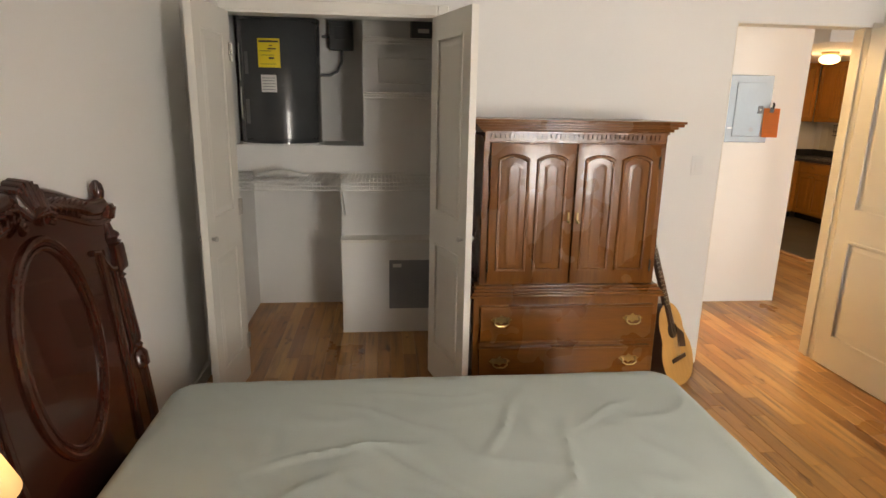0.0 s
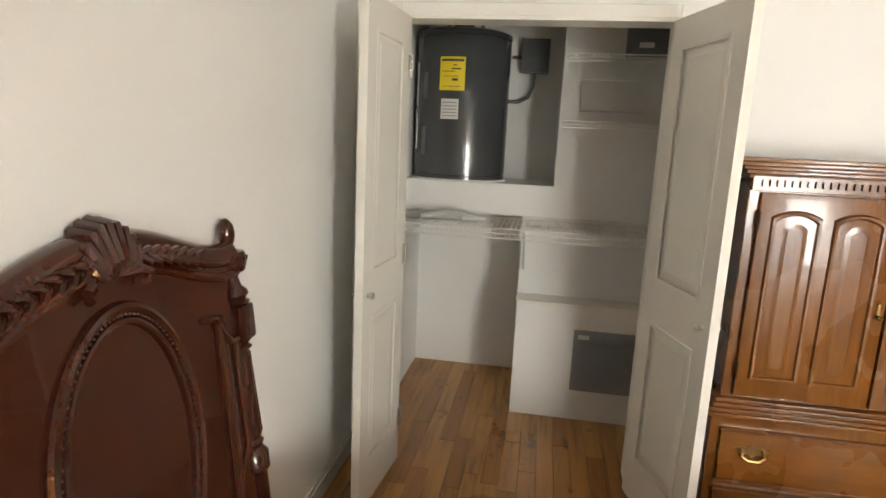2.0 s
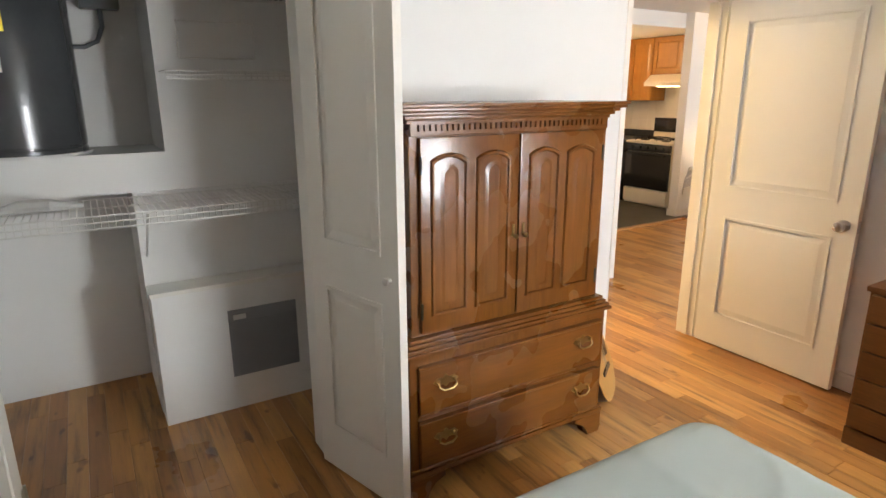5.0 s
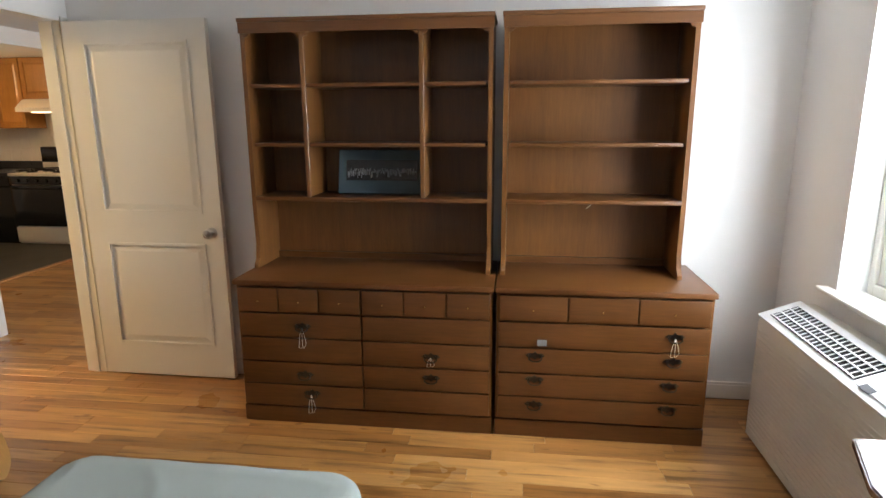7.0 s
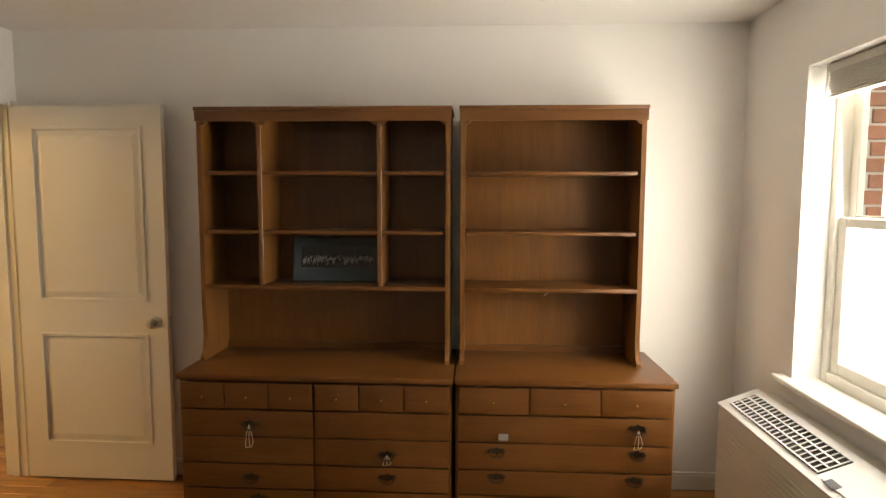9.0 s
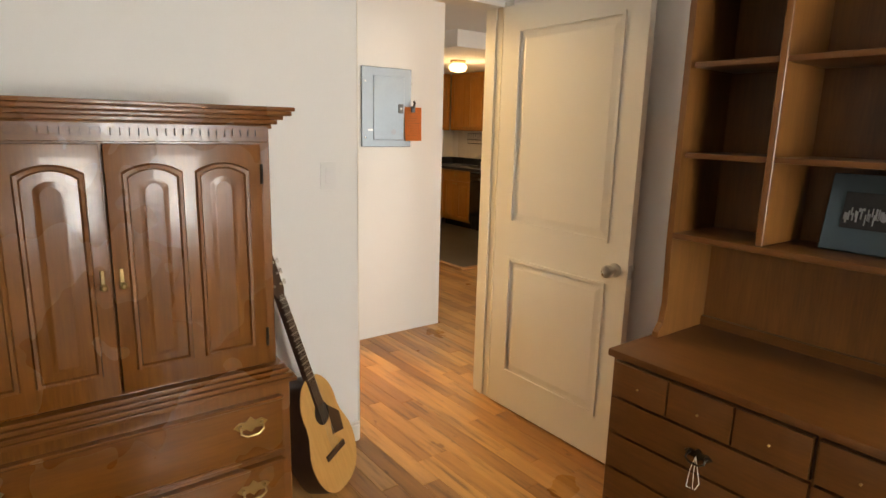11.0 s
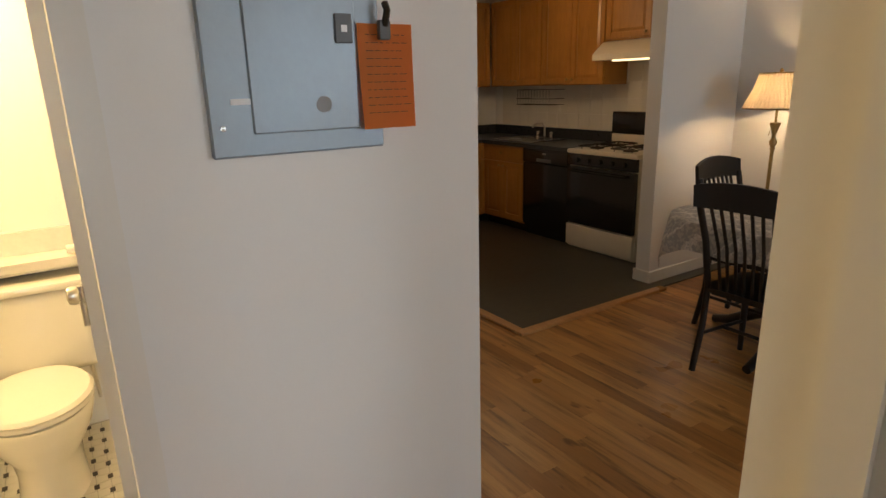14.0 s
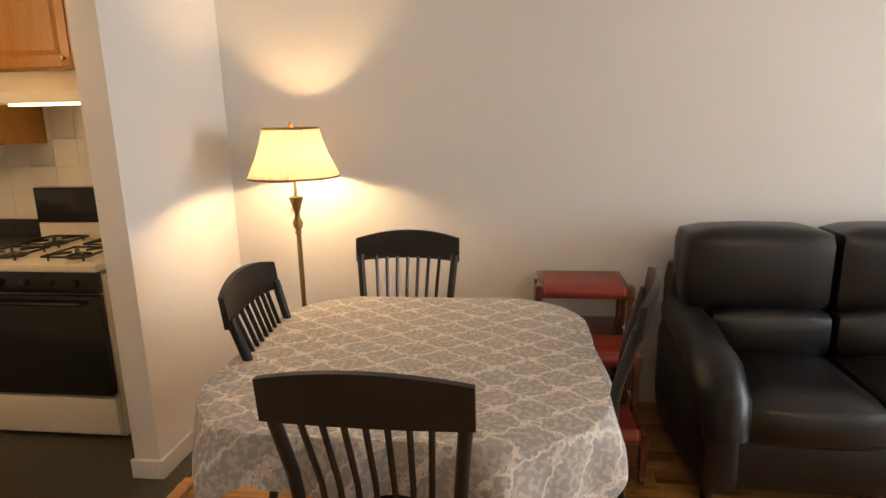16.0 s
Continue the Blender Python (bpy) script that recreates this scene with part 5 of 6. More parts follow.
part("roll", lathe(bmesh.new(), [(0.02, 0.0), (0.052, 0.0), (0.052, 0.10), (0.02, 0.10)], (-0.02, 0, 0), 24, "x"), M["white"], tp)
tr_ = thing("towel_bar_knob", "pale ceramic bar end on the bathroom wall", "towel bar", (3.60, 6.88, 0.79))
part("bar", T((-0.03, -0.05, 0.08), (0.06, -0.05, 0.08), 0.018, seg=14), M["porcelain"], tr_)
mr = thing("mirror", "frameless mirror over the bathroom vanity", "mirror", (2.72, 6.972, 1.5))
part("pane", B(-0.28, -0.006, -0.4, 0.28, 0.004, 0.4), M["nickel"], mr, smooth=False)
built("threshold_bathroom", B(3.055, 5.30, 0.0, 3.625, 5.47, 0.025, 0.004), M["marble"], "pale marble bathroom threshold", "threshold")
bf = built("floor_bathroom", B(2.40, 5.44, -0.011, 4.41, 6.98, 0.004), M["mortar"], "small white floor tiles with black insets", "tile floor")
wt, dt = mesh("tile", B(-0.0235, -0.0235, 0, 0.0235, 0.0235, 0.004), M["tile"]), mesh("tile", B(-0.009, -0.014, 0, 0.009, 0.014, 0.0055), M["dark_tile"])
bmw = bmesh.new()
bmd = bmesh.new()
k = 0
for i in range(20):
    for j in range(31):
        x, y = 3.04 + i * 0.05, 5.49 + j * 0.05
        if x > 3.95 or y > 6.95:
            continue
        box(bmw, x - 0.0238, y - 0.0238, 0.004, x + 0.0238, y + 0.0238, 0.008)
        if (i + j) % 2 == 0:
            if k < 220:
                ob = new("tile", dt)
                ob.parent, ob.location = bf, (x + 0.025, y, 0.0045)
                k += 1
            else:
                box(bmd, x + 0.014, y - 0.016, 0.0045, x + 0.036, y + 0.016, 0.010)
part("white_tiles", bmw, M["tile"], bf, smooth=False)["kind"] = "stuff"
part("black_tiles", bmd, M["dark_tile"], bf, smooth=False)["kind"] = "stuff"

# ---- kitchen ----
built("floor_kitchen", B(5.80, 6.60, -0.011, 8.04, 9.68, 0.012), M["vinyl"], "worn dark grey vinyl kitchen floor", "floor")
for nm, b in (("floor_strip", (5.755, 6.545, 0.0, 7.13, 6.605, 0.022)), ("floor_strip", (5.755, 6.605, 0.0, 5.815, 7.30, 0.022))):
    built(nm, B(*b, 0.006, 2), M["strip"], "oak edging strip between vinyl and planks", "trim")


def cabinet_front(parent, x0, x1, z0, z1, y, knob=None, name="door"):
    """A framed door with a raised field; the front looks along -y."""
    bm = bmesh.new()
    st = 0.05
    for b in ((x0, z0, x0 + st, z1), (x1 - st, z0, x1, z1), (x0 + st, z0, x1 - st, z0 + st), (x0 + st, z1 - st, x1 - st, z1)):
        box(bm, b[0], y - 0.018, b[1], b[2], y, b[3], 0.002)
    door = part(name, bm, M["cabinet"], parent, smooth=False)
    q = []
    bm = bmesh.new()
    for ins, d in ((st, -0.006), (st + 0.008, -0.006), (st + 0.03, -0.014), (st + 0.031, -0.014)):
        q.append([bm.verts.new((x, y + d, z)) for x, z in ((x0 + ins, z0 + ins), (x1 - ins, z0 + ins), (x1 - ins, z1 - ins), (x0 + ins, z1 - ins))])
    for a, b in zip(q, q[1:]):
        for k in range(4):
            bm.faces.new((a[k], a[(k + 1) % 4], b[(k + 1) % 4], b[k]))
    bm.faces.new(q[-1])
    part("panel", bm, M["cabinet"], door, smooth=False)
    if knob:
        part("knob", lathe(bmesh.new(), [(0.005, 0), (0.005, -0.012), (0.013, -0.018), (0.012, -0.026), (0.004, -0.029)], (knob[0], y - 0.018, knob[1]), 14, "y"), M["brass"], door, "small brass knob")
    return door


def base_cabinet(label, at, turn, w, doors=2, drawer=True):
    c = thing("base_cabinet", label, "cabinet", at, turn, group="kitchen base cabinets")
    part("body", B(0, 0.018, 0.10, w, 0.60, 0.868), M["cabinet"], c, smooth=False)
    part("toe_kick", B(0, 0.07, 0.0, w, 0.60, 0.099), M["black_wood"], c, smooth=False)
    dw = (w - 0.02) / doors
    for k in range(doors):
        x0, x1 = 0.012 + k * dw, 0.008 + (k + 1) * dw
        kx = x1 - 0.03 if (k == 0 and doors > 1) else x0 + 0.03
        cabinet_front(c, x0, x1, 0.12, 0.70 if drawer else 0.85, 0.017, (kx, 0.66 if drawer else 0.8))
    if drawer:
        d = part("drawer", B(0.012, 0.0, 0.72, w - 0.012, 0.017, 0.855, 0.005, 2), M["cabinet"], c)
        part("knob", lathe(bmesh.new(), [(0.005, 0), (0.005, -0.012), (0.013, -0.018), (0.012, -0.026), (0.004, -0.029)], (w / 2, 0.0, 0.79), 14, "y"), M["brass"], d, "small brass knob")
    return c


def wall_cabinet(label, at, turn, w, h=0.855, doors=2, depth=0.31):
    c = thing("wall_cabinet", label, "cabinet", at, turn, group="kitchen wall cabinets")
    part("body", B(0, 0.018, 0, w, depth, h), M["cabinet"], c, smooth=False)
    dw = (w - 0.016) / doors
    for k in range(doors):
        x0, x1 = 0.010 + k * dw, 0.006 + (k + 1) * dw
        kx = x1 - 0.03 if (k == 0 and doors > 1) else x0 + 0.03
        cabinet_front(c, x0, x1, 0.012, h - 0.012, 0.017, (kx, 0.05))
    return c


# east run: fronts look along -x, so local x runs along -y
XF = 7.42
base_cabinet("oak sink base cabinet under dark counter", (XF, 9.12, 0), -90, 0.65)
dwm = thing("dishwasher", "black built-in dishwasher under the counter", "dishwasher", (XF, 8.465, 0), -90)
part("body", B(0.005, 0.02, 0.10, 0.605, 0.60, 0.868), M["black"], dwm, smooth=False)
part("door", B(0.005, -0.006, 0.12, 0.605, 0.019, 0.73, 0.008, 2), M["black"], dwm)
cp = part("control_panel", B(0.005, -0.012, 0.735, 0.605, 0.019, 0.866, 0.008, 2), M["black"], dwm)
part("handle_recess", B(0.2, -0.016, 0.75, 0.4, -0.0125, 0.78, 0.003), M["grey"], cp)
part("badge", B(0.28, -0.0145, 0.82, 0.33, -0.0125, 0.832), M["steel"], cp, smooth=False)
part("toe_kick", B(0.005, 0.05, 0.0, 0.605, 0.60, 0.099), M["black"], dwm, smooth=False)
st = thing("stove", "black and almond gas stove with black oven door", "stove", (XF - 0.02, 7.845, 0), -90)
W = 0.76
part("body", B(0.003, 0.03, 0.02, W - 0.003, 0.615, 0.85), M["almond"], st, smooth=False)
part("oven_door", B(0.008, -0.01, 0.25, W - 0.008, 0.029, 0.755, 0.008, 2), M["black"], st)
part("oven_handle", pipe(bmesh.new(), [(0.08, -0.01, 0.725), (0.08, -0.045, 0.725), (W - 0.08, -0.045, 0.725), (W - 0.08, -0.01, 0.725)], 0.011), M["black"], st)
part("drawer", B(0.008, -0.006, 0.045, W - 0.008, 0.029, 0.235, 0.008, 2), M["almond"], st, "almond storage drawer")
pp = part("control_panel", B(0.006, -0.006, 0.765, W - 0.006, 0.029, 0.868, 0.006, 2), M["black"], st)
for k in range(5):
    part("knob", lathe(bmesh.new(), [(0.02, 0), (0.018, -0.018), (0.006, -0.02)], (0.12 + k * 0.13, -0.006, 0.815), 16, "y"), M["black"], pp)
part("cooktop", B(0.0, -0.012, 0.869, W, 0.615, 0.905, 0.01, 2), M["almond"], st)
for x in (0.2, 0.56):
    for y in (0.15, 0.43):
        bm = lathe(bmesh.new(), [(0.06, 0), (0.055, 0.012), (0.03, 0.018)], (x, y, 0.906), 18)
        for a in range(4):
            t = radians(45 + 90 * a)
            pipe(bm, [(x + 0.03 * math.cos(t), y + 0.03 * math.sin(t), 0.935), (x + 0.125 * math.cos(t), y + 0.125 * math.sin(t), 0.935), (x + 0.13 * math.cos(t), y + 0.13 * math.sin(t), 0.907)], 0.006, 6)
        pipe(bm, [(x - 0.11, y - 0.11, 0.93), (x + 0.11, y - 0.11, 0.93), (x + 0.11, y + 0.11, 0.93), (x - 0.11, y + 0.11, 0.93), (x - 0.11, y - 0.11, 0.93)], 0.006, 6)
        part("burner", bm, M["black"], st)
bg = part("backguard", B(0.0, 0.56, 0.906, W, 0.63, 1.0, 0.006, 2), M["almond"], st)
part("backguard_panel", B(0.0, 0.555, 1.001, W, 0.63, 1.20, 0.01, 2), M["black"], st)
base_cabinet("oak corner base cabinet by the kitchen wall", (6.55, 9.08, 0), 0, 0.87, 2)
ct = thing("countertop", "dark speckled L-shaped kitchen worktop with upstand", "countertop", (0, 0.18, 0))
part("worktop", prism(bmesh.new(), [(6.52, 8.92), (7.395, 8.92), (7.395, 7.672), (8.036, 7.672), (8.036, 9.49), (6.52, 9.49)], 0.869, 0.907, "xy", 0.004), M["counter"], ct)
part("upstand", B(8.018, 7.672, 0.908, 8.036, 9.49, 1.01), M["counter"], ct, smooth=False)
part("upstand", B(6.52, 9.472, 0.908, 8.016, 9.49, 1.01), M["counter"], ct, smooth=False)
sk = thing("sink", "stainless steel kitchen sink with chrome tap", "sink", (7.70, 8.71, 0.908))
bm = bmesh.new()
for b in ((-0.24, -0.3, 0.24, -0.28), (-0.24, 0.28, 0.24, 0.3), (-0.24, -0.28, -0.22, 0.28), (0.20, -0.28, 0.24, 0.28)):
    box(bm, b[0], b[1], 0, b[2], b[3], 0.008, 0.002)
part("rim", bm, M["steel"], sk)
part("basin", B(-0.22, -0.28, 0.0, 0.20, 0.28, 0.002), M["steel"], sk, smooth=False)
tp_ = part("tap", pipe(bmesh.new(), [(0.22, 0, 0.008), (0.22, 0, 0.12), (0.18, 0, 0.16), (0.08, 0, 0.15), (0.05, 0, 0.12)], 0.011, 10), M["nickel"], sk, "chrome tap")
for y in (-0.1, 0.1):
    part("tap_handle", lathe(bmesh.new(), [(0.018, 0.008), (0.014, 0.05), (0.02, 0.06), (0.005, 0.07)], (0.22, y, 0), 14), M["nickel"], sk)
XU = 7.725
wall_cabinet("honey oak wall cabinet pair", (XU, 9.37, 1.44), -90, 0.80)
wall_cabinet("honey oak wall cabinet pair", (XU, 8.57, 1.44), -90, 0.80)
wall_cabinet("short honey oak cabinet above the stove hood", (XU, 7.77, 1.80), -90, 0.93, 0.495)
wall_cabinet("honey oak wall cabinet on the corner wall", (6.88, 9.365, 1.44), 0, 0.84)
wall_cabinet("honey oak wall cabinet on the corner wall", (6.04, 9.365, 1.44), 0, 0.84)
hd = thing("range_hood", "cream enamel range hood with lit lamp", "range hood", (7.60, 7.795, 1.64), -90)
part("canopy", prism(bmesh.new(), [(0.0, 0.0), (0.43, 0.0), (0.43, 0.155), (0.13, 0.155), (0.0, 0.05)], 0.0, 0.76, "yz", 0.004), M["almond"], hd)
part("fan_grille", lathe(bmesh.new(), [(0.09, 0), (0.095, 0.004), (0.08, 0.006)], (0.38, 0.25, 0.156), 24), M["almond"], hd)
part("lamp_lens", B(0.2, 0.02, -0.012, 0.56, 0.10, -0.001, 0.004), M["globe"], hd)
bs = thing("wall_tiles", "white glazed kitchen wall tiles", "tiles", kind="structure")
tmesh = mesh("tile", B(-0.006, -0.074, -0.074, 0, 0.074, 0.074, 0.002), M["tile"])
for i in range(18):
    for j in range(5 if i < 6 else 3):
        ob = new("tile", tmesh)
        ob.parent, ob.location = bs, (8.0395, 6.92 + i * 0.15, 1.086 + j * 0.15)
rk = thing("dish_rack", "black wire rack hung under the wall cabinets", "rack", (7.93, 8.55, 1.25))
for z in (0.0, 0.06, 0.15):
    part("rail", pipe(bmesh.new(), [(0.1, 0, z), (-0.09, 0, z), (-0.09, 0.52, z), (0.1, 0.52, z)], 0.003, 6), M["black"], rk)
for k in range(12):
    part("wire", pipe(bmesh.new(), [(-0.09, 0.02 + k * 0.044, 0.15), (-0.09, 0.02 + k * 0.044, 0.0), (0.08, 0.02 + k * 0.044, 0.0)], 0.002, 5), M["black"], rk)
cg = thing("ceiling_light", "lit warm glass globe on the kitchen ceiling", "ceiling light", (6.65, 7.85, 2.30))
part("base", lathe(bmesh.new(), [(0.10, 0), (0.10, -0.02), (0.07, -0.035)], seg=24), M["brass"], cg)
gl = part("globe", lathe(bmesh.new(), [(0.07, -0.036), (0.105, -0.06), (0.115, -0.09), (0.09, -0.125), (0.03, -0.14)], seg=24), M["globe"], cg, "frosted glass globe")
gl.visible_shadow = False

# ---- dining corner ----
def dining_chair(at, turn):
    """A black slat-back chair; its back stands at y = 0 and it looks along +y."""
    c = thing("dining_chair", "black wooden dining chair with slatted back", "chair", at, turn, group="dining chairs")
    pts = rounded_rect(-0.22, 0.03, 0.22, 0.45, 0.07)
    part("seat", prism(bmesh.new(), pts, 0.43, 0.46, "xy", 0.009), M["black_wood"], c)
    for s in (-1, 1):
        part("back_post", pipe(bmesh.new(), [(s * 0.20, 0.0, 0.0), (s * 0.195, 0.045, 0.25), (s * 0.19, 0.05, 0.46), (s * 0.205, 0.02, 0.70), (s * 0.225, -0.035, 0.905)], 0.017, 10), M["black_wood"], c)
        part("front_leg", T((s * 0.20, 0.43, 0), (s * 0.185, 0.40, 0.43), 0.014, 0.021), M["black_wood"], c)
        part("side_stretcher", T((s * 0.197, 0.045, 0.20), (s * 0.195, 0.415, 0.18), 0.010), M["black_wood"], c)
    part("cross_stretcher", T((-0.19, 0.23, 0.19), (0.19, 0.23, 0.19), 0.010), M["black_wood"], c)
    bm = bmesh.new()
    n = 16
    rows = []
    for k in range(n + 1):
        u = -1 + 2 * k / n
        x = 0.245 * u
        y = -0.055 + 0.03 * (u * u) - 0.012
        top, bot = 1.015 - 0.035 * u * u, 0.885 - 0.012 * u * u
        if abs(u) > 0.93:
            bot += 0.0
        rows.append([bm.verts.new(p) for p in ((x, y - 0.011, bot), (x, y + 0.011, bot), (x, y - 0.003, top), (x, y - 0.023, top))])
    for a, b in zip(rows, rows[1:]):
        for i in range(4):
            bm.faces.new((a[i], a[(i + 1) % 4], b[(i + 1) % 4], b[i]))
    bm.faces.new(rows[0])
    bm.faces.new(rows[-1][::-1])
    part("crest_rail", bm, M["black_wood"], c)
    for k in range(7):
        x = -0.135 + 0.045 * k
        part("slat", pipe(bmesh.new(), [(x * 0.9, 0.05, 0.455), (x, 0.02, 0.68), (x * 1.12, -0.05, 0.895)], 0.0085, 6), M["black_wood"], c)
    return c


ch = dining_chair((6.19, 5.50, 0), -91)
for at, turn in (((7.61, 5.68, 0), 90), ((6.95, 6.08, 0), 184), ((6.93, 4.79, 0), -14)):
    copy_thing(ch, pose(*at, 0, 0, turn))
TX, TY = 6.87, 5.51
dt_ = thing("dining_table", "dark pedestal dining table under a cloth", "table", (TX, TY, 0), 0)
oct_ = rounded_rect(-0.57, -0.585, 0.57, 0.585, 0.30, 5)
part("tabletop", prism(bmesh.new(), oct_, 0.715, 0.745, "xy", 0.005), M["black_wood"], dt_)
part("pedestal", lathe(bmesh.new(), [(0.10, 0.14), (0.11, 0.2), (0.06, 0.27), (0.085, 0.4), (0.05, 0.55), (0.09, 0.66), (0.14, 0.70), (0.14, 0.714)]), M["black_wood"], dt_)
for k in range(4):
    t = radians(90 * k)
    c, s_ = math.cos(t), math.sin(t)
    part("foot", pipe(bmesh.new(), [(0.05 * c, 0.05 * s_, 0.22), (0.22 * c, 0.22 * s_, 0.15), (0.40 * c, 0.40 * s_, 0.05), (0.50 * c, 0.50 * s_, 0.025)], lambda u: 0.042 - 0.018 * u, 10), M["black_wood"], dt_)


def tablecloth():
    """A square cloth over the table, its corners hanging lowest in folds."""
    bm = bmesh.new()
    n = 84
    half = 0.735
    hx, hy, r = 0.575, 0.59, 0.30
    grid = []
    for i in range(n + 1):
        row = []
        for j in range(n + 1):
            u, v = (2 * i / n - 1) * half, (2 * j / n - 1) * half
            # nearest point of the table edge
            qx, qy = max(-(hx - r), min(hx - r, u)), max(-(hy - r), min(hy - r, v))
            dx, dy = u - qx, v - qy
            d = math.hypot(dx, dy)
            if d <= r or (abs(u) <= hx and abs(v) <= hy and d <= r):
                row.append(bm.verts.new((u, v, 0.756 + 0.0012 * noise.noise((u * 9, v * 9, 1)))))
                continue
            ex, ey = dx / d, dy / d
            drop = d - r
            a = math.atan2(v, u)
            wave = 0.022 * math.sin(a * 11) * min(1, drop / 0.12) + 0.012 * math.sin(a * 23 + 1) * min(1, drop / 0.15)
            out = r + 0.012 + 0.05 * (1 - math.exp(-drop / 0.15)) + wave
            z = 0.756 - max(0, drop - 0.012) * 0.96
            row.append(bm.verts.new((qx + ex * out, qy + ey * out, z)))
        grid.append(row)
    for i in range(n):
        for j in range(n):
            bm.faces.new((grid[i][j], grid[i + 1][j], grid[i + 1][j + 1], grid[i][j + 1]))
    return bm


tc_ = thing("tablecloth", "grey and cream damask tablecloth draped over the table", "tablecloth", (TX, TY, 0))
part("cloth", tablecloth(), M["cloth"], tc_)
fl_ = thing("floor_lamp", "lit brass floor lamp with a cream pleated shade", "floor lamp", (7.76, 6.247, 0))
part("foot", lathe(bmesh.new(), [(0.14, 0), (0.14, 0.015), (0.12, 0.03), (0.04, 0.05), (0.02, 0.07)]), M["brass"], fl_)
part("pole", lathe(bmesh.new(), [(0.012, 0.06), (0.012, 0.98), (0.018, 0.985), (0.013, 1.0), (0.024, 1.02), (0.026, 1.04), (0.014, 1.06), (0.012, 1.08), (0.022, 1.12), (0.034, 1.155), (0.034, 1.165), (0.008, 1.17), (0.007, 1.30)]), M["brass"], fl_)
for s_ in (-1, 1):
    part("pull_chain", T((0.03 * s_, 0, 1.16), (0.035 * s_, 0.02, 1.08), 0.002, seg=5), M["brass"], fl_)
bm = bmesh.new()
n = 96
rings = []
for z, r0 in ((1.265, 0.215), (1.30, 0.200), (1.37, 0.167), (1.44, 0.142), (1.495, 0.130)):
    rings.append([bm.verts.new(((r0 + 0.004 * math.cos(k * math.pi)) * math.cos(2 * math.pi * k / n), (r0 + 0.004 * math.cos(k * math.pi)) * math.sin(2 * math.pi * k / n), z)) for k in range(n)])
for a, b in zip(rings, rings[1:]):
    for k in range(n):
        bm.faces.new((a[k], a[(k + 1) % n], b[(k + 1) % n], b[k]))
part("shade", bm, M["shade_cloth"], fl_, "cream pleated cloth shade")
for z, r0 in ((1.265, 0.217), (1.495, 0.132)):
    part("shade_trim", pipe(bmesh.new(), [(r0 * math.cos(2 * math.pi * k / 48), r0 * math.sin(2 * math.pi * k / 48), z) for k in range(49)], 0.005, 6), M["brass"], fl_)
part("spider", T((-0.13, 0, 1.49), (0.13, 0, 1.49), 0.003, seg=6), M["brass"], fl_)
part("finial", lathe(bmesh.new(), [(0.006, 1.49), (0.012, 1.505), (0.012, 1.515), (0.003, 1.525)], seg=12), M["brass"], fl_)
stp = thing("step_table", "mahogany step table with red leather treads on casters", "side table", (0, 0.17, 0))
for k, (x0, z) in enumerate(((7.26, 0.25), (7.47, 0.50), (7.68, 0.745))):
    xb = 8.0
    tread = part("tread", B(x0 + 0.02, 4.475, z - 0.045, xb, 4.895, z - 0.003, 0.006, 2), M["mahogany"], stp)
    part("leather_inset", B(x0 + 0.03, 4.50, z - 0.003, min(x0 + 0.24, xb - 0.02), 4.87, z + 0.003, 0.002), M["red_leather"], tread, "red tooled leather")
    part("nosing", T((x0 + 0.018, 4.485, z - 0.028), (x0 + 0.018, 4.885, z - 0.028), 0.031, seg=18), M["red_leather"], tread, "rounded red leather nosing")
    for y in (4.475, 4.895):
        part("corner_block", B(x0 - 0.016, y - 0.018, z - 0.064, x0 + 0.05, y + 0.018, z + 0.004, 0.006, 2), M["mahogany"], stp)
        part("gilt_line", T((x0 + 0.018, y + (0.028 if y < 4.6 else -0.028), z - 0.028), (x0 + 0.018, y + (0.031 if y < 4.6 else -0.031), z - 0.028), 0.0322, seg=18), M["brass"], tread)
        part("post", B(x0 + 0.0, y - 0.014, z - 0.30 if k else 0.075, x0 + 0.034, y + 0.014, z - 0.064, 0.004), M["mahogany"], stp)
        part("rear_post", B(x0 + 0.175, y - 0.012, z - 0.25 if k else 0.075, x0 + 0.205, y + 0.012, z - 0.045, 0.004), M["mahogany"], stp)
for y in (4.475, 4.895):
    part("back_post", B(7.965, y - 0.014, 0.06, 7.995, y + 0.014, 0.70, 0.004), M["mahogany"], stp)
    part("bottom_rail", B(7.262, y - 0.012, 0.06, 7.964, y + 0.012, 0.10, 0.004), M["mahogany"], stp)
    for x in (7.285, 7.97):
        bm = T((x, y - 0.009, 0.024), (x, y + 0.009, 0.024), 0.024, seg=16)
        tube(bm, (x, y, 0.03), (x, y, 0.06), 0.008)
        part("caster", bm, M["dark_brass"], stp)
part("apron", B(7.275, 4.49, 0.09, 7.29, 4.88, 0.20, 0.003), M["mahogany"], stp)


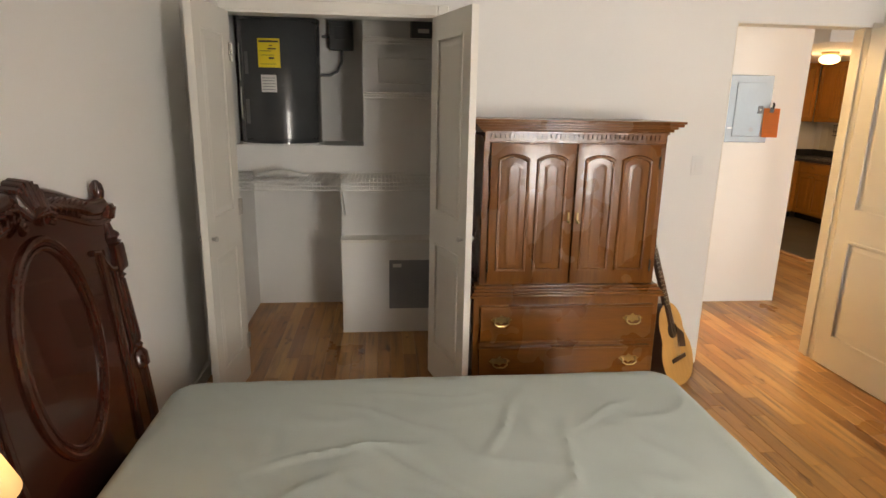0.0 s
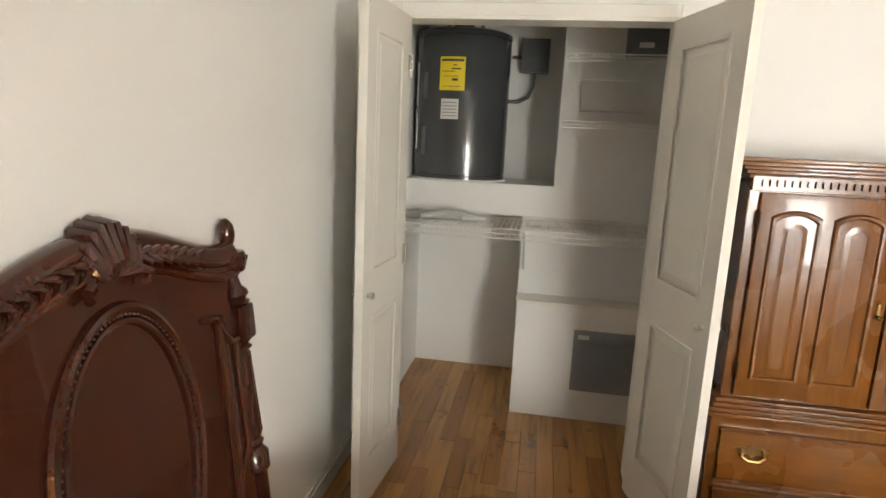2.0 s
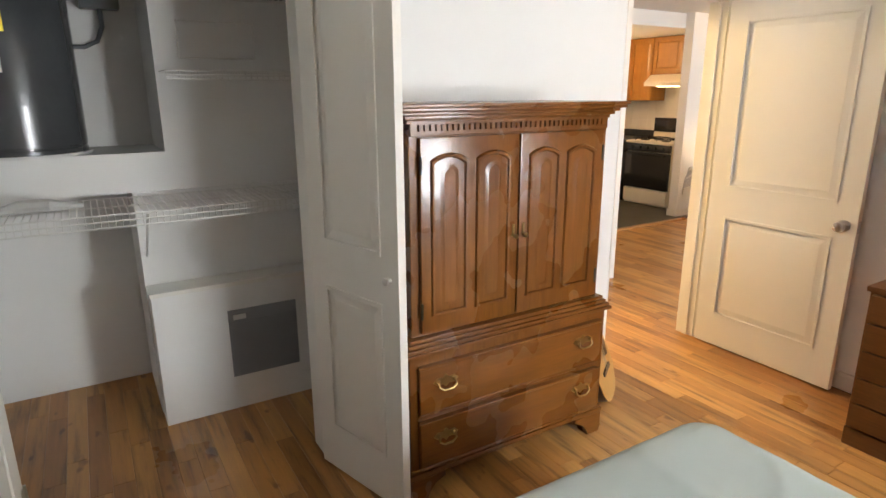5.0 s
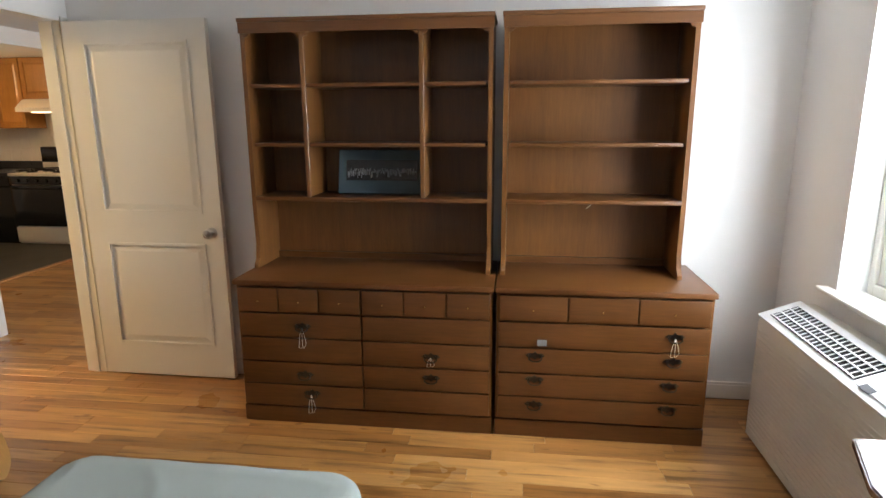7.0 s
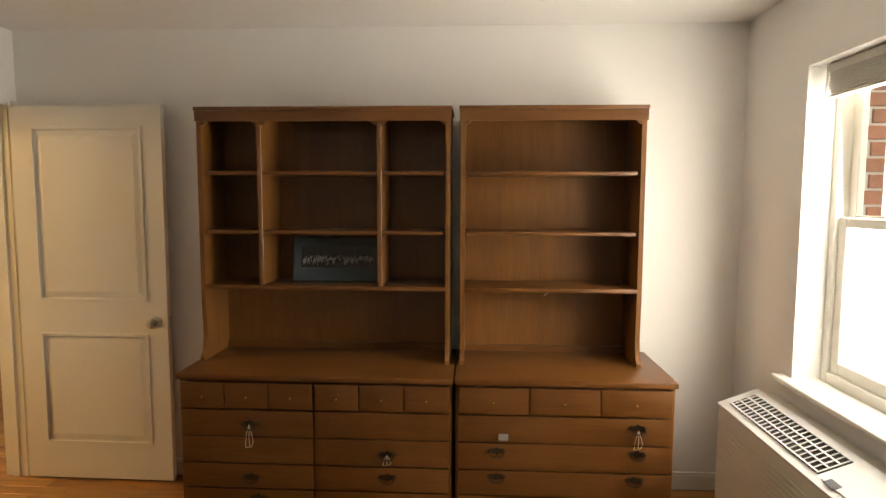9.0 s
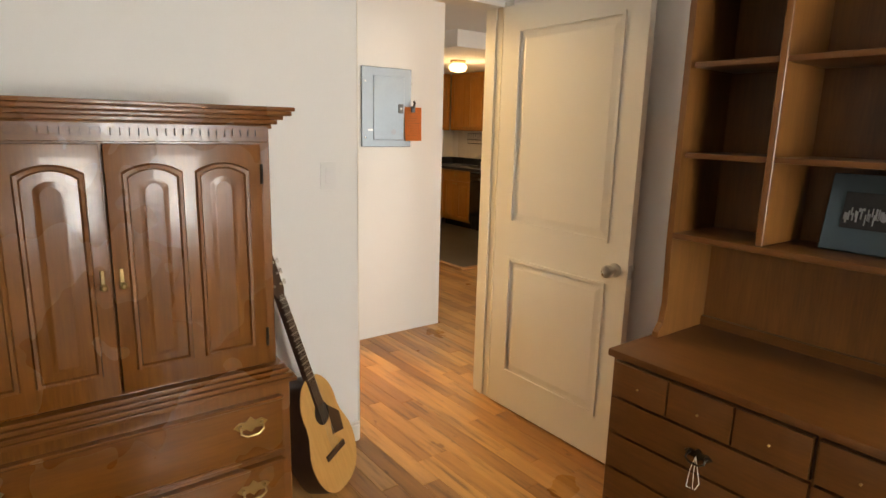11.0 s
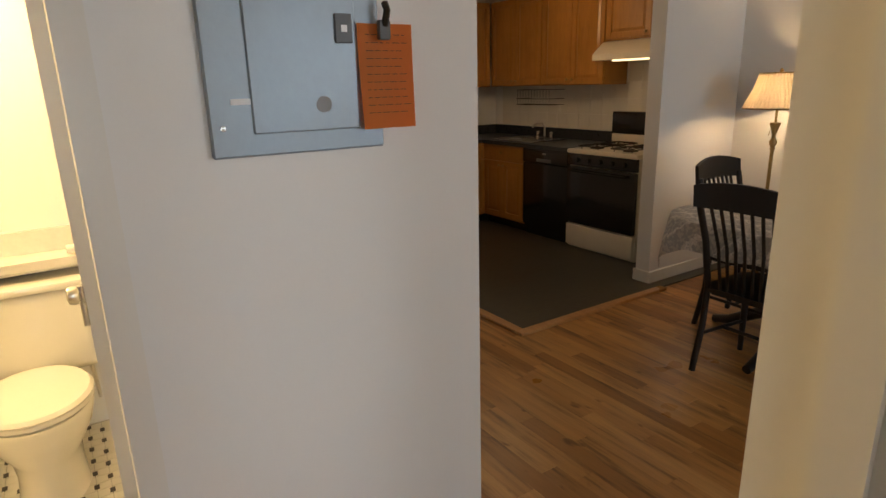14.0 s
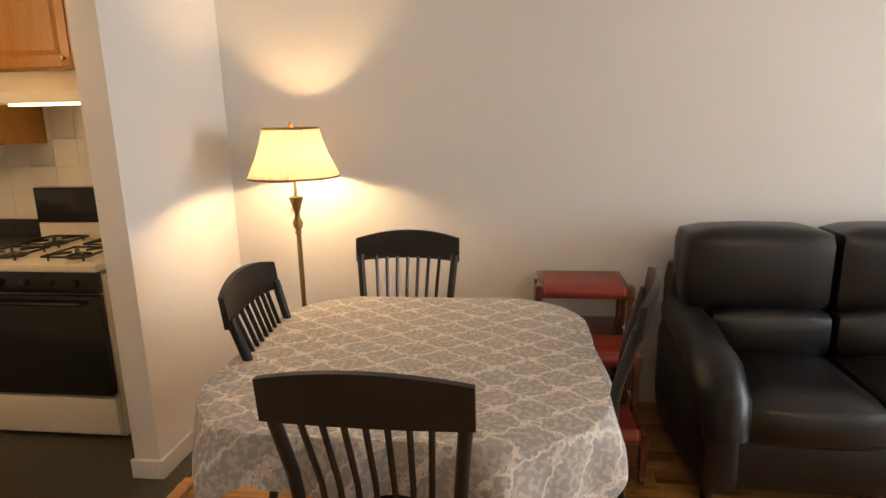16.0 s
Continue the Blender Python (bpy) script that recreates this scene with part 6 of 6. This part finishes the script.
def cushion(x0, y0, z0, x1, y1, z1, r=0.06):
    bm = box(bmesh.new(), x0, y0, z0, x1, y1, z1)
    bmesh.ops.subdivide_edges(bm, edges=bm.edges[:], cuts=5, use_grid_fill=True)
    c = Vector(((x0 + x1) / 2, (y0 + y1) / 2, (z0 + z1) / 2))
    h = Vector(((x1 - x0) / 2, (y1 - y0) / 2, (z1 - z0) / 2))
    for v in bm.verts:
        p = v.co - c
        q = Vector([max(-(h[i] - r), min(h[i] - r, p[i])) for i in range(3)])
        d = p - q
        if d.length > 1e-6:
            m = max(abs(d[i]) for i in range(3))
            p = q + d.normalized() * m
        bulge = 0.022 * (1 - (p.x / h.x) ** 2) * (1 - (p.y / h.y) ** 2) if abs(p.z) > h.z * 0.6 else 0
        bulge2 = 0.022 * (1 - (p.z / h.z) ** 2) * (1 - (p.y / h.y) ** 2) if abs(p.x) > h.x * 0.6 else 0
        w = 0.005 * noise.noise((v.co.x * 7, v.co.y * 7, v.co.z * 7))
        v.co = c + p + Vector((math.copysign(bulge2, p.x), 0, math.copysign(bulge, p.z) + w))
    return bm


so = thing("sofa", "dark brown-black leather sofa with padded arms", "sofa", (0, 0.25, 0))
part("base", cushion(7.16, 2.38, 0.07, 7.96, 4.20, 0.30, 0.03), M["leather"], so)
part("back", cushion(7.76, 2.40, 0.28, 8.01, 4.18, 0.82, 0.05), M["leather"], so)
for k in range(3):
    y1 = 4.07 - k * 0.525
    part("seat_cushion", cushion(7.10, y1 - 0.52, 0.285, 7.80, y1, 0.47, 0.055), M["leather"], so)
    part("back_cushion", cushion(7.62, y1 - 0.52, 0.655, 7.90, y1 + (0.10 if k == 0 else 0), 1.015, 0.05), M["leather"], so)
    part("lumbar_cushion", cushion(7.58, y1 - 0.52, 0.46, 7.84, y1, 0.665, 0.045), M["leather"], so)
for y0, y1 in ((4.03, 4.25), (2.33, 2.50)):
    part("arm_side", cushion(7.13, y0 + 0.02, 0.06, 7.93, y1 - 0.03, 0.52, 0.05), M["leather"], so)
    bm = bmesh.new()
    pipe(bm, [(7.84, (y0 + y1) / 2, 0.60), (7.55, (y0 + y1) / 2, 0.585), (7.25, (y0 + y1) / 2, 0.54), (7.13, (y0 + y1) / 2, 0.46), (7.10, (y0 + y1) / 2, 0.34)], lambda u: 0.080 + 0.018 * math.sin(math.pi * u), 16)
    part("arm_pad", bm, M["leather"], so)
for x in (7.22, 7.9):
    for y in (2.42, 4.15):
        part("foot", T((x, y, 0), (x, y, 0.07), 0.022, 0.028), M["black_wood"], so)

# ---- floor planks ----
random.seed(11)
fb = built("floor", B(0.16, 0.25, -0.0115, 0.17, 0.26, -0.011), M["floor"], "varnished oak strip floor with warm brown grain", "floor")
unit = mesh("plank", B(-0.0411, 0.0, -0.011, 0.0411, 1.0, 0.0, 0.0012), M["floor"])
verts, faces = [], []


def runs(x):
    """Stretches of plank floor along y at this x."""
    if x < 2.10:
        return [(0.25, 5.45)]
    if x < 2.48:
        return [(0.25, 4.15)]
    if x < 4.08:
        return [(0.25, 5.32)]
    if x < 4.20:
        return [(4.27, 5.32)]
    if x < 4.53:
        return [(0.25, 5.32)]
    if x < 5.80:
        return [(0.25, 7.30)]
    return [(0.25, 6.55 if x < 7.13 else 6.71)]


count = 0
k = 0
x = 0.16 + 0.0415
while x < 8.02:
    for a, b in runs(x):
        y = a - random.random() * 0.8
        while y < b:
            L = random.choice((0.45, 0.6, 0.75, 0.95, 1.2))
            y0, y1 = max(a, y), min(b, y + L)
            y += L
            if y1 - y0 < 0.03:
                continue
            near = (2.1 < x < 4.6 and y1 > 1.6) or (0.3 < x < 1.6 and y1 > 3.4)
            if near and count < 295:
                ob = new("plank", unit)
                ob.parent = fb
                ob.location, ob.scale = (x, y0, 0), (1, y1 - y0 - 0.0012, 1)
                count += 1
            else:
                n = len(verts)
                verts += [(x - 0.0411, y0, -0.011), (x + 0.0411, y0, -0.011), (x + 0.0411, y1 - 0.0012, -0.011), (x - 0.0411, y1 - 0.0012, -0.011), (x - 0.0411, y0, 0), (x + 0.0411, y0, 0), (x + 0.0411, y1 - 0.0012, 0), (x - 0.0411, y1 - 0.0012, 0)]
                faces += [tuple(n + i for i in f) for f in ((4, 5, 6, 7), (0, 1, 5, 4), (1, 2, 6, 5), (2, 3, 7, 6), (3, 0, 4, 7))]
    x += 0.083
me = bpy.data.meshes.new("planks")
me.from_pydata(verts, [], faces)
me.materials.append(M["floor"])
far = new("planks", me)
far.parent = fb
far["kind"] = "stuff"
